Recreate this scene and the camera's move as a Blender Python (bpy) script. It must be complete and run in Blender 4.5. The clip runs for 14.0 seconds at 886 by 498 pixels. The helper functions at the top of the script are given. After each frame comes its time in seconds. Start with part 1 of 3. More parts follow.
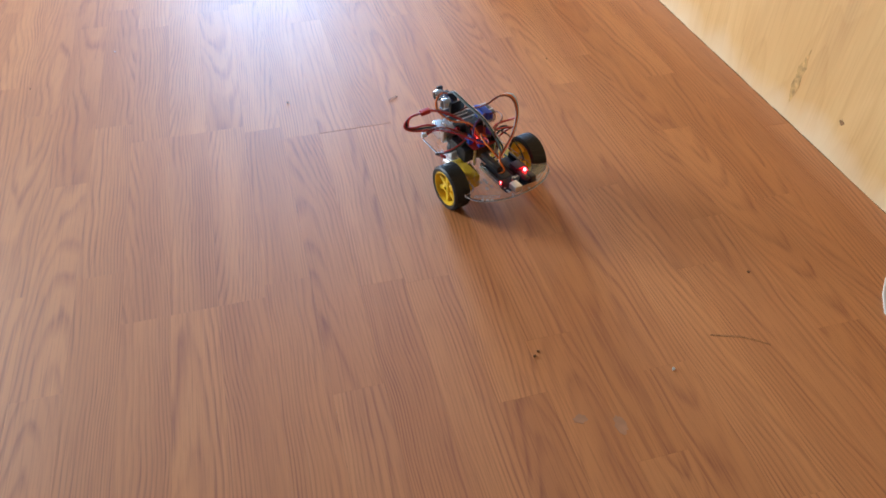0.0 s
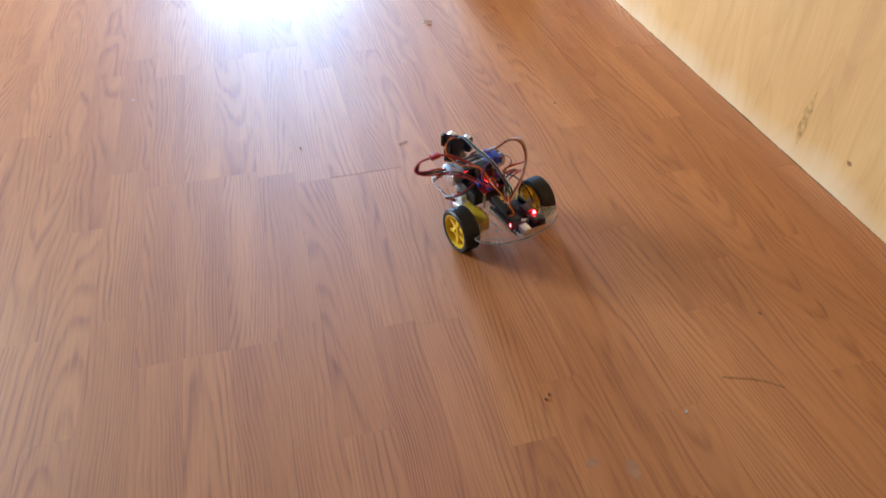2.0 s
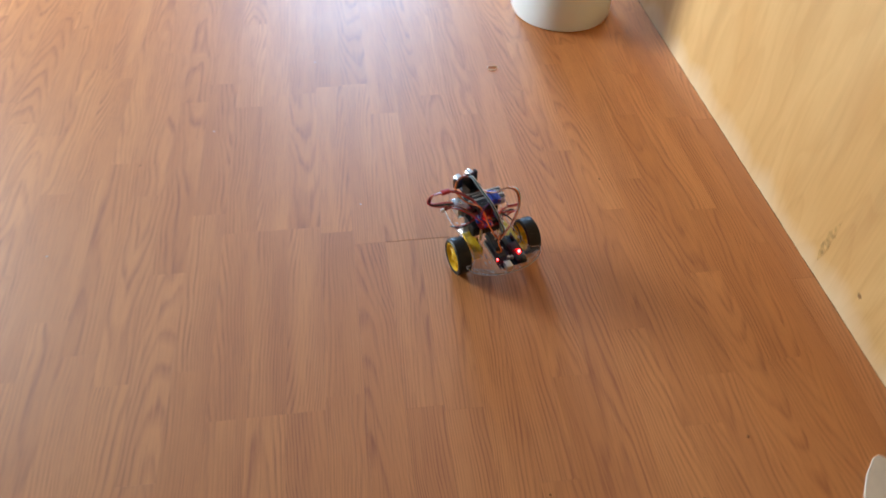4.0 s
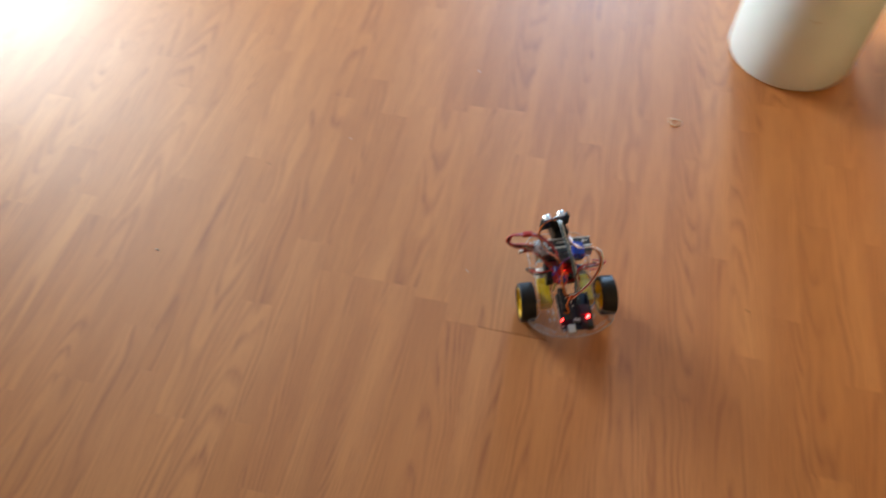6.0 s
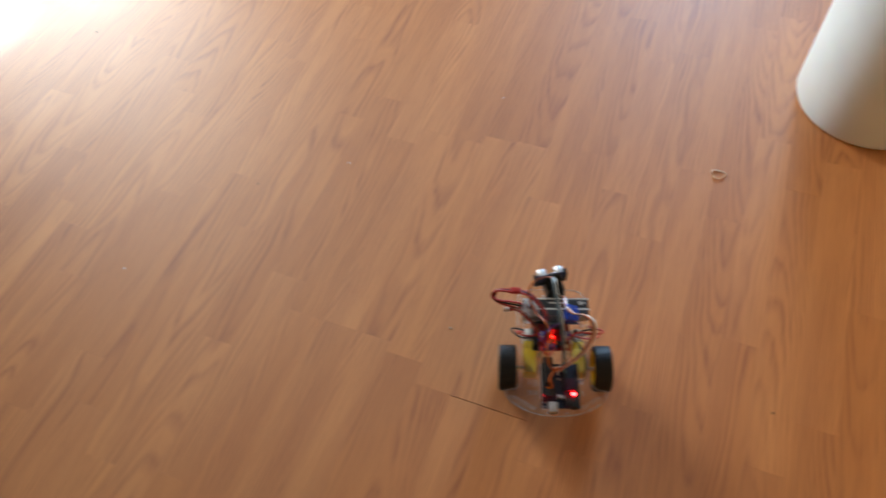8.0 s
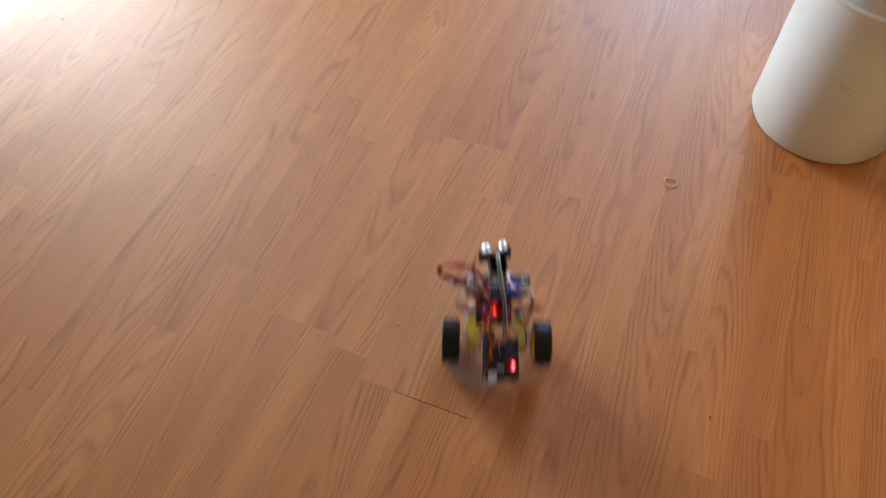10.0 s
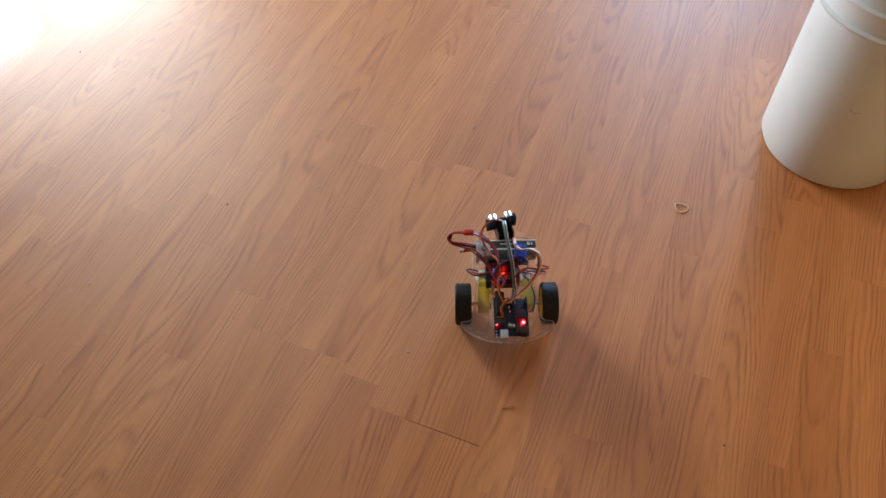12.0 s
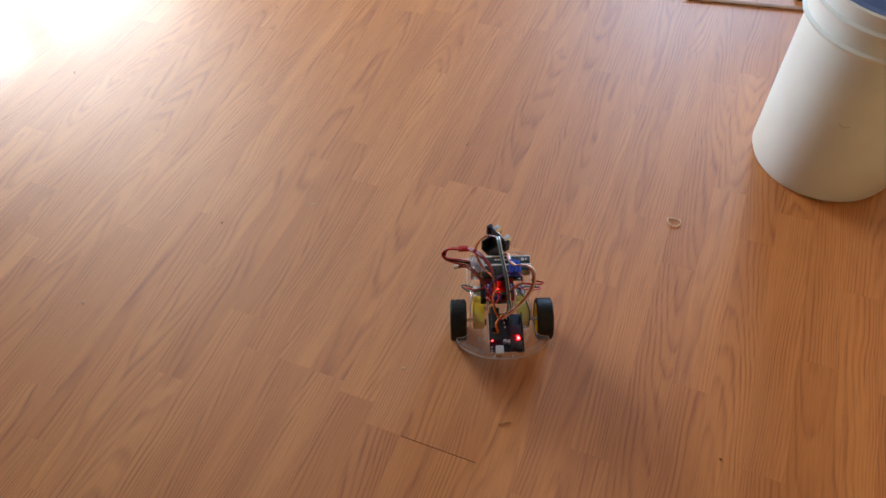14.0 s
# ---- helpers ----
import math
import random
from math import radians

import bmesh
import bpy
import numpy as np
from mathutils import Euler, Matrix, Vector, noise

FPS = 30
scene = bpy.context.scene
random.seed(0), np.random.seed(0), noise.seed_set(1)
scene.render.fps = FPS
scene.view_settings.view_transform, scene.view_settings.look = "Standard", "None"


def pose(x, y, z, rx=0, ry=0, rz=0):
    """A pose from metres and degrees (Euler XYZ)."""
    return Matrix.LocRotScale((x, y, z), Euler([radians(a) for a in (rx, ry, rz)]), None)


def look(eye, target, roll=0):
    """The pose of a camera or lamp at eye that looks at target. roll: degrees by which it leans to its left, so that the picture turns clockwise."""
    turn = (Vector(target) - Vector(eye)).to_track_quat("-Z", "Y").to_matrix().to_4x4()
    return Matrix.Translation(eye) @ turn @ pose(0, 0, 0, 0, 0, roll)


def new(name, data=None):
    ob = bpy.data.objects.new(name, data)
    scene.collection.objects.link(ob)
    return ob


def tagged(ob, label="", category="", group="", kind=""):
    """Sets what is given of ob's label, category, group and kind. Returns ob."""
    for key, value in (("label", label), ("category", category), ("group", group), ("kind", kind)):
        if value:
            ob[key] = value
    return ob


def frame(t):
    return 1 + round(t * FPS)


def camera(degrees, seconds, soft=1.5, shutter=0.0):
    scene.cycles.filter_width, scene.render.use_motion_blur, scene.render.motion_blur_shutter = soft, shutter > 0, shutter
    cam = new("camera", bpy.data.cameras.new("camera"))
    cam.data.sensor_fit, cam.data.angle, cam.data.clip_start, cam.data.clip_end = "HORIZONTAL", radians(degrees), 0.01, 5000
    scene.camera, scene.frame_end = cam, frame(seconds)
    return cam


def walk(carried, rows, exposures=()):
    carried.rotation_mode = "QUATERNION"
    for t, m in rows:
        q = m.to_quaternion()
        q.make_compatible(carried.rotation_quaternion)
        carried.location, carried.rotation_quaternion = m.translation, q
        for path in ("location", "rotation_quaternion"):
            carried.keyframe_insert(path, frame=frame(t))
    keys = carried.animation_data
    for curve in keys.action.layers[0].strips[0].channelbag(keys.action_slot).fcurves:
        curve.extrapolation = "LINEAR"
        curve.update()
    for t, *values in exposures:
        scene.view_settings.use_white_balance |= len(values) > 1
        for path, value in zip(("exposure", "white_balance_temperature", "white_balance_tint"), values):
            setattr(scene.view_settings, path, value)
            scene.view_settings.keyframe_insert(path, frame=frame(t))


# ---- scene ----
cam = camera(62.0, 14.0, soft=1.5, shutter=1.0)

PATH = [
    (0, (-0.007, -1.031, 0.71), (0.369, 0.359, -0.678), 0.0),
    (0.5, (-0.009, -1.037, 0.71), (0.37, 0.378, -0.652), -0.1),
    (1, (-0.01, -1.037, 0.709), (0.377, 0.375, -0.655), 0.3),
    (1.5, (-0.009, -1.037, 0.708), (0.36, 0.382, -0.652), -0.6),
    (2, (-0.006, -1.035, 0.717), (0.359, 0.435, -0.589), -1.1),
    (2.5, (-0.02, -1.028, 0.712), (0.331, 0.459, -0.579), -0.9),
    (2.6, (-0.018, -1.023, 0.711), (0.324, 0.463, -0.583), -1.1),
    (2.7, (-0.025, -1.02, 0.715), (0.319, 0.462, -0.583), -0.8),
    (4.8, (0.027, -0.853, 1.108), (0.070, -0.091, 0.056), 1.7),
    (5, (0.016, -0.827, 1.102), (0.016, -0.092, 0.030), 0.3),
    (5.1, (0.004, -0.827, 1.113), (-0.003, -0.092, 0.041), 0.8),
    (5.3, (-0.015, -0.753, 1.177), (-0.006, -0.071, 0.070), 2.0),
    (5.5, (0.083, -0.611, 1.186), (0.009, 0.064, 0.078), -0.0),
    (5.6, (0.127, -0.629, 1.152), (0.020, 0.072, 0.062), -0.1),
    (6, (0.149, -0.595, 1.123), (-0.026, 0.113, 0.047), -1.3),
    (6.1, (0.170, -0.583, 1.121), (-0.037, 0.123, 0.049), -3.1),
    (6.5, (0.196, -0.574, 1.101), (-0.003, 0.151, 0.040), -2.3),
    (7, (0.191, -0.532, 1.070), (0.051, 0.191, -0.001), 1.3),
    (7.5, (0.183, -0.439, 1.053), (0.065, 0.271, -0.030), 3.9),
    (7.8, (0.204, -0.392, 1.064), (-0.059, 0.258, -0.030), -3.7),
    (8, (0.251, -0.401, 1.039), (-0.055, 0.266, -0.034), -4.8),
    (8.2, (0.273, -0.405, 1.031), (-0.008, 0.278, -0.039), -2.9),
    (10.3, (0.309, -0.391, 1.036), (-0.13, 0.669, -0.602), -1.0),
    (10.5, (0.309, -0.388, 1.038), (-0.138, 0.678, -0.594), -1.4),
    (11, (0.311, -0.396, 1.041), (-0.161, 0.701, -0.564), -2.4),
    (11.5, (0.31, -0.394, 1.039), (-0.167, 0.697, -0.567), -2.4),
    (12, (0.313, -0.395, 1.039), (-0.177, 0.7, -0.562), -2.7),
    (12.5, (0.315, -0.394, 1.037), (-0.181, 0.706, -0.558), -2.9),
    (13, (0.315, -0.398, 1.038), (-0.169, 0.712, -0.554), -2.7),
    (13.5, (0.315, -0.39, 1.041), (-0.17, 0.721, -0.55), -2.8),
    (14, (0.313, -0.398, 1.041), (-0.174, 0.737, -0.532), -2.5),
]
# the camera's own exposure and white balance drift as the bright window comes into view
LEVELS = [(0, 1.00, 5900, 12), (2.0, 0.96, 5900, 12), (2.7, 0.84, 5900, 12), (5, 0.80, 6600, 9), (8.2, 0.54, 6640, 11), (10.3, 0.52, 6580, 15), (14, 0.39, 6680, 15)]
walk(cam, [(t, look(eye, target, roll)) for t, eye, target, roll in PATH], LEVELS)

# ---- light ----

def sky_world():
    w = bpy.data.worlds.new("sky")
    scene.world = w
    w.use_nodes = True
    nt = w.node_tree
    sky = nt.nodes.new("ShaderNodeTexSky")
    sky.sky_type, sky.sun_disc = "NISHITA", False
    sky.sun_elevation, sky.sun_rotation = radians(40), radians(-35)
    nt.links.new(sky.outputs[0], nt.nodes["Background"].inputs[0])
    nt.nodes["Background"].inputs[1].default_value = 0.1


def opening_light(name, m, w, h, power, color):
    """Daylight of the sky, standing in a window's opening."""
    d = bpy.data.lights.new(name, "AREA")
    d.shape, d.size, d.size_y, d.energy, d.color = "RECTANGLE", w, h, power, color
    ob = new(name, d)
    ob.matrix_world = m
    return ob


sky_world()
opening_light("patio_daylight", pose(0.13, 5.06, 0.89, -90, 0, 0), 1.2, 1.52, 155, (0.42, 0.68, 1.0))
opening_light("window_daylight", pose(-2.735, 1.95, 1.10, 0, -90, 0), 1.1, 2.0, 18, (0.88, 0.96, 0.97))
# the open sky between the trees outside, brighter than the rest of the window
opening_light("window_sky_far", pose(-2.71, 2.2, 0.88, 0, -90, 0), 0.60, 0.74, 64, (0.88, 0.96, 0.97))
opening_light("window_sky_near", pose(-2.71, 1.47, 0.90, 0, -90, 0), 0.50, 0.32, 15, (0.88, 0.96, 0.97))


# ---- materials ----
class Nodes:
    """A short hand for node trees."""

    def __init__(self, name):
        self.mat = bpy.data.materials.new(name)
        self.mat.use_nodes = True
        self.t = self.mat.node_tree
        self.bsdf = self.t.nodes["Principled BSDF"]

    def node(self, kind, **values):
        n = self.t.nodes.new(kind)
        for k, v in values.items():
            n.inputs[k.replace("_", " ")].default_value = v
        return n

    def link(self, a, b):
        self.t.links.new(a, b)

    def math(self, op, a, b=None):
        n = self.t.nodes.new("ShaderNodeMath")
        n.operation = op
        for i, v in enumerate((a, b)):
            if v is None:
                continue
            if isinstance(v, (int, float)):
                n.inputs[i].default_value = v
            else:
                self.link(v, n.inputs[i])
        return n.outputs[0]

    def ramp(self, fac, stops):
        n = self.t.nodes.new("ShaderNodeValToRGB")
        while len(n.color_ramp.elements) < len(stops):
            n.color_ramp.elements.new(0.5)
        for e, (p, c) in zip(n.color_ramp.elements, stops):
            e.position, e.color = p, (*c, 1) if len(c) == 3 else c
        self.link(fac, n.inputs[0])
        return n.outputs[0]

    def mix(self, kind, fac, a, b):
        n = self.t.nodes.new("ShaderNodeMix")
        n.data_type, n.blend_type = "RGBA", kind
        for i, v in ((0, fac), (6, a), (7, b)):
            if isinstance(v, (int, float)):
                n.inputs[i].default_value = v
            elif isinstance(v, tuple):
                n.inputs[i].default_value = (*v, 1)
            else:
                self.link(v, n.inputs[i])
        return n.outputs[2]

    def bump(self, height, strength, distance):
        n = self.node("ShaderNodeBump", Strength=strength, Distance=distance)
        self.link(height, n.inputs["Height"])
        self.link(n.outputs[0], self.bsdf.inputs["Normal"])

    def set(self, **values):
        for k, v in values.items():
            s = self.bsdf.inputs[k.replace("_", " ")]
            if isinstance(v, tuple):
                s.default_value = (*v, 1)
            elif isinstance(v, (int, float)):
                s.default_value = v
            else:
                self.link(v, s)
        return self.mat


def plain(name, color, rough=0.5, metal=0.0, wear=0.15, scale=60.0, **more):
    """A plain surface with slight mottling and unevenness."""
    n = Nodes(name)
    tex = n.node("ShaderNodeTexNoise", Scale=scale, Detail=4.0)
    co = n.t.nodes.new("ShaderNodeTexCoord")
    n.link(co.outputs["Object"], tex.inputs["Vector"])
    dark = tuple(c * (1 - wear) for c in color)
    light = tuple(min(1, c * (1 + wear * 0.6)) for c in color)
    c = n.ramp(tex.outputs[0], [(0.3, dark), (0.7, light)])
    r = n.math("ADD", n.math("MULTIPLY", tex.outputs[0], 0.15), rough - 0.07)
    return n.set(Base_Color=c, Roughness=r, Metallic=metal, **more)


def oak(name, island):
    """Oak-print laminate: grain lines and cathedral arches along y, each strip in its own tone."""
    n = Nodes(name)
    if island:
        src = n.t.nodes.new("ShaderNodeNewGeometry")
        rnd, pos = src.outputs["Random Per Island"], src.outputs["Position"]
    else:
        rnd = n.t.nodes.new("ShaderNodeObjectInfo").outputs["Random"]
        pos = n.t.nodes.new("ShaderNodeTexCoord").outputs["Object"]
    off = n.node("ShaderNodeCombineXYZ")
    n.link(n.math("MULTIPLY", rnd, 91.0), off.inputs[0])
    n.link(n.math("MULTIPLY", rnd, 57.0), off.inputs[1])
    add = n.t.nodes.new("ShaderNodeVectorMath")
    n.link(pos, add.inputs[0])
    n.link(off.outputs[0], add.inputs[1])

    def stretched(sx, sy):
        m = n.t.nodes.new("ShaderNodeMapping")
        m.inputs["Scale"].default_value = (sx, sy, 1)
        n.link(add.outputs[0], m.inputs[0])
        return m.outputs[0]

    def noise_at(sx, sy, detail, rough=0.5):
        t = n.node("ShaderNodeTexNoise", Scale=1.0, Detail=detail, Roughness=rough)
        n.link(stretched(sx, sy), t.inputs["Vector"])
        return t.outputs[0]

    broad = noise_at(17.0, 1.6, 2.0)
    # flat-sawn growth rings: nested arches about a heart line that lies inside some strips and outside others
    sep = n.t.nodes.new("ShaderNodeSeparateXYZ")
    n.link(pos, sep.inputs[0])
    across = n.math("MULTIPLY", n.math("FRACT", n.math("ADD", n.math("DIVIDE", sep.outputs[0], S), 0.0001)), S)
    heart = n.math("ADD", n.math("MULTIPLY", n.math("FRACT", n.math("MULTIPLY", rnd, 17.31)), 0.13), -0.035)
    wander = n.math("MULTIPLY", n.math("ADD", noise_at(3.0, 3.2, 2.0), -0.5), 0.030)
    u = n.math("ADD", n.math("SUBTRACT", across, heart), wander)
    slope = n.math("MULTIPLY", n.math("SUBTRACT", n.math("FRACT", n.math("MULTIPLY", rnd, 41.7)), 0.5), 28.0)
    f = n.math("ADD", n.math("MULTIPLY", n.math("MULTIPLY", u, u), 1750.0), n.math("MULTIPLY", sep.outputs[1], slope))
    f = n.math("ADD", f, n.math("MULTIPLY", noise_at(18.0, 4.0, 1.5), 3.0))
    f = n.math("ADD", f, n.math("MULTIPLY", noise_at(110.0, 14.0, 2.0), 0.35))
    ring = n.math("FRACT", f)
    lines = n.ramp(ring, [(0.0, (0.1,) * 3), (0.4, (0.0,) * 3), (0.8, (1, 1, 1)), (1.0, (0.1,) * 3)])
    lines = n.math("MULTIPLY", lines, n.ramp(noise_at(210.0, 8.0, 3.0), [(0.38, (0.4,) * 3), (0.60, (1, 1, 1))]))
    lines = n.math("MULTIPLY", lines, n.ramp(noise_at(26.0, 2.6, 2.0), [(0.33, (0.2,) * 3), (0.56, (1, 1, 1))]))
    pores = n.ramp(noise_at(480.0, 11.0, 5.0, 0.65), [(0.5, (0, 0, 0)), (0.72, (1, 1, 1))])
    flecks = n.ramp(noise_at(300.0, 5.0, 2.0), [(0.62, (0, 0, 0)), (0.72, (1, 1, 1))])
    tone = n.ramp(rnd, [(0.0, (0.640, 0.246, 0.066)), (0.2, (0.690, 0.270, 0.074)), (0.4, (0.725, 0.298, 0.090)),
                        (0.6, (0.655, 0.253, 0.068)), (0.8, (0.705, 0.282, 0.079)), (1.0, (0.750, 0.314, 0.096))])
    c = n.mix("MULTIPLY", n.math("MULTIPLY", lines, 0.74), tone, (0.54, 0.345, 0.235))
    c = n.mix("MULTIPLY", n.math("MULTIPLY", pores, 0.55), c, (0.58, 0.41, 0.30))
    c = n.mix("MIX", n.math("MULTIPLY", flecks, 0.16), c, (0.86, 0.44, 0.18))
    c = n.mix("MULTIPLY", n.ramp(broad, [(0.35, (0.55,) * 3), (0.65, (0, 0, 0))]), c, (0.76, 0.66, 0.60))
    # dull film of dust and scuffs in the gloss
    dust = n.node("ShaderNodeTexNoise", Scale=7.0, Detail=6.0, Roughness=0.6)
    n.link(n.t.nodes.new("ShaderNodeNewGeometry").outputs["Position"], dust.inputs["Vector"])
    rough = n.math("ADD", n.math("MULTIPLY", dust.outputs[0], 0.14), 0.47)
    n.bump(n.math("ADD", n.math("MULTIPLY", lines, -0.4), n.math("MULTIPLY", pores, -0.6)), 0.10, 0.0003)
    return n.set(Base_Color=c, Roughness=rough, Specular_IOR_Level=1.0, Coat_Weight=0.2, Coat_Roughness=n.math("ADD", n.math("MULTIPLY", dust.outputs[0], 0.20), 0.03))


def plywood(name):
    """Pale softwood ply with upright grain, cathedral figure and a few brown streaks."""
    n = Nodes(name)
    pos = n.t.nodes.new("ShaderNodeNewGeometry").outputs["Position"]

    def field(sx, sz, detail):
        m = n.t.nodes.new("ShaderNodeMapping")
        m.inputs["Scale"].default_value = (1, sx, sz)
        n.link(pos, m.inputs[0])
        t = n.node("ShaderNodeTexNoise", Scale=1.0, Detail=detail)
        n.link(m.outputs[0], t.inputs["Vector"])
        return t.outputs[0]

    ring = n.math("FRACT", n.math("MULTIPLY", field(5.0, 1.3, 2.5), 14.0))
    lines = n.ramp(ring, [(0.0, (0, 0, 0)), (0.5, (0.1,) * 3), (0.9, (1, 1, 1)), (1.0, (0, 0, 0))])
    base = n.ramp(field(3.0, 1.5, 3.0), [(0.3, (0.63, 0.37, 0.13)), (0.5, (0.74, 0.465, 0.185)), (0.72, (0.65, 0.36, 0.115))])
    c = n.mix("MULTIPLY", n.math("MULTIPLY", lines, 0.2), base, (0.74, 0.58, 0.40))
    streak = n.ramp(field(13.0, 2.0, 3.0), [(0.56, (0, 0, 0)), (0.74, (1, 1, 1))])
    c = n.mix("MIX", n.math("MULTIPLY", streak, 0.38), c, (0.44, 0.22, 0.07))
    fine = field(300.0, 8.0, 4.0)
    c = n.mix("MULTIPLY", n.ramp(fine, [(0.45, (0, 0, 0)), (0.8, (0.35,) * 3)]), c, (0.74, 0.6, 0.46))
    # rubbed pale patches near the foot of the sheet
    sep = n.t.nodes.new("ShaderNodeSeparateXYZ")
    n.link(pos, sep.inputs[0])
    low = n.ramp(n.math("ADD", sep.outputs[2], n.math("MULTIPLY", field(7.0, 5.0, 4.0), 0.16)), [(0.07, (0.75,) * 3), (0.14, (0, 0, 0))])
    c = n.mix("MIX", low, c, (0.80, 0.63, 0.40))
    n.bump(fine, 0.3, 0.0006)
    return n.set(Base_Color=c, Roughness=0.55)


def clear(name, color, rough=0.05, ior=1.49):
    n = Nodes(name)
    tex = n.node("ShaderNodeTexNoise", Scale=90.0, Detail=3.0)
    r = n.math("ADD", n.math("MULTIPLY", tex.outputs[0], 0.012), rough)
    return n.set(Base_Color=color, Roughness=r, IOR=ior, Transmission_Weight=1.0)


def frosted(name):
    """Cut acrylic edge: pale and matt."""
    n = Nodes(name)
    tex = n.node("ShaderNodeTexNoise", Scale=700.0, Detail=2.0)
    r = n.math("ADD", n.math("MULTIPLY", tex.outputs[0], 0.4), 0.05)
    return n.set(Base_Color=(0.9, 0.88, 0.87), Roughness=r, IOR=1.49, Transmission_Weight=0.5)


def glow(name, color, power):
    n = Nodes(name)
    return n.set(Base_Color=(0.2, 0.02, 0.02), Emission_Color=color, Emission_Strength=power, Roughness=0.3)


S = 0.06  # width of one floor strip
OAK = oak("oak_laminate", False)
OAK_FAR = oak("oak_laminate_far", True)
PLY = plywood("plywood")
PAINT = plain("wall_paint", (0.11, 0.095, 0.08), 0.8, scale=5.0, wear=0.08)
CEIL = plain("ceiling_paint", (0.17, 0.155, 0.14), 0.9, scale=4.0, wear=0.05)
DARK_GAP = plain("joint_shadow", (0.10, 0.05, 0.022), 0.9)
TRIM = plain("brown_trim", (0.36, 0.18, 0.085), 0.75, wear=0.3)
WHITE_FRAME = plain("white_frame", (0.78, 0.78, 0.76), 0.4, wear=0.06)
GLASS = clear("window_glass", (0.98, 0.99, 0.98), 0.0, 1.5)
PAIL = plain("white_plastic", (0.84, 0.90, 0.93), 0.38, scale=9.0, wear=0.05, Subsurface_Weight=0.1)
BLUE_PLASTIC = plain("blue_plastic", (0.012, 0.03, 0.16), 0.4)
MAT_DARK = plain("dark_mat", (0.045, 0.045, 0.05), 0.95, scale=300.0, wear=0.7)
TYRE = plain("black_rubber", (0.011, 0.012, 0.015), 0.5, scale=200.0, wear=0.3)
YELLOW = plain("yellow_plastic", (0.80, 0.52, 0.015), 0.4, wear=0.1)
ACRYLIC = clear("clear_acrylic", (0.99, 0.985, 0.98), 0.0)
EDGE = frosted("frosted_acrylic_edge")
PCB_RED = plain("red_circuit_board", (0.30, 0.012, 0.012), 0.35)
PCB_DARK = plain("dark_blue_circuit_board", (0.012, 0.022, 0.05), 0.35)
PCB_BLACK = plain("black_circuit_board", (0.02, 0.02, 0.024), 0.4)
CHIP = plain("black_chip", (0.015, 0.015, 0.016), 0.35)
METAL = plain("bright_metal", (0.75, 0.75, 0.76), 0.28, 1.0, wear=0.1)
DARK_METAL = plain("black_anodised", (0.06, 0.058, 0.055), 0.35, 0.9)
BLUE_PART = plain("blue_connector", (0.025, 0.09, 0.6), 0.35)
WHITE_PART = plain("white_connector", (0.80, 0.78, 0.74), 0.4, wear=0.06)
FOIL = plain("silver_foil", (0.66, 0.66, 0.68), 0.28, 0.95, scale=120.0)
LABEL_DARK = plain("dark_label", (0.03, 0.034, 0.04), 0.35)
NAVY = plain("navy_plastic", (0.012, 0.02, 0.075), 0.35)
GREY_CLEAR = plain("cloudy_plastic", (0.52, 0.53, 0.52), 0.3, wear=0.2)
VIOLET = plain("dark_violet_board", (0.05, 0.008, 0.03), 0.35)
INK = plain("white_ink", (0.75, 0.75, 0.72), 0.5, wear=0.05)
BRASS = plain("brass", (0.55, 0.38, 0.14), 0.3, 1.0)
WIRE = {
    "red": plain("red_wire", (0.55, 0.03, 0.02), 0.4, wear=0.1),
    "black": plain("black_wire", (0.02, 0.02, 0.022), 0.4),
    "orange": plain("orange_wire", (0.85, 0.20, 0.02), 0.4, wear=0.1),
    "brown": plain("brown_wire", (0.24, 0.055, 0.02), 0.4),
    "white": plain("white_wire", (0.78, 0.76, 0.70), 0.4, wear=0.05),
    "grey": plain("grey_wire", (0.22, 0.25, 0.28), 0.4),
    "blue": plain("teal_wire", (0.10, 0.26, 0.34), 0.4),
    "purple": plain("purple_wire", (0.12, 0.03, 0.16), 0.4),
}
RED_GLOW = glow("red_led", (1.0, 0.01, 0.006), 18.0)
PINK_CORE = glow("red_led_core", (1.0, 0.012, 0.012), 60.0)
BAND = plain("rubber_band", (0.92, 0.74, 0.50), 0.6)
CHIP_WOOD = plain("wood_splinter", (0.27, 0.12, 0.05), 0.8)
SCUFF = plain("brown_scuff", (0.58, 0.48, 0.40), 0.6)
CRUMB = plain("pale_crumb", (0.7, 0.66, 0.58), 0.8)
SMEAR = plain("dried_smear", (0.56, 0.29, 0.16), 0.55)


# ---- building blocks ----
def box(bm, x0, x1, y0, y1, z0, z1, bevel=0.0):
    r = bmesh.ops.create_cube(bm, size=1.0)
    vs = r["verts"]
    for v in vs:
        v.co = Vector((x0 + (v.co.x + 0.5) * (x1 - x0), y0 + (v.co.y + 0.5) * (y1 - y0), z0 + (v.co.z + 0.5) * (z1 - z0)))
    if bevel:
        es = list({e for v in vs for e in v.link_edges})
        bmesh.ops.bevel(bm, geom=es, offset=bevel, segments=2, affect="EDGES", profile=0.6)
    return bm


def boxed(*a):
    return box(bmesh.new(), *a)


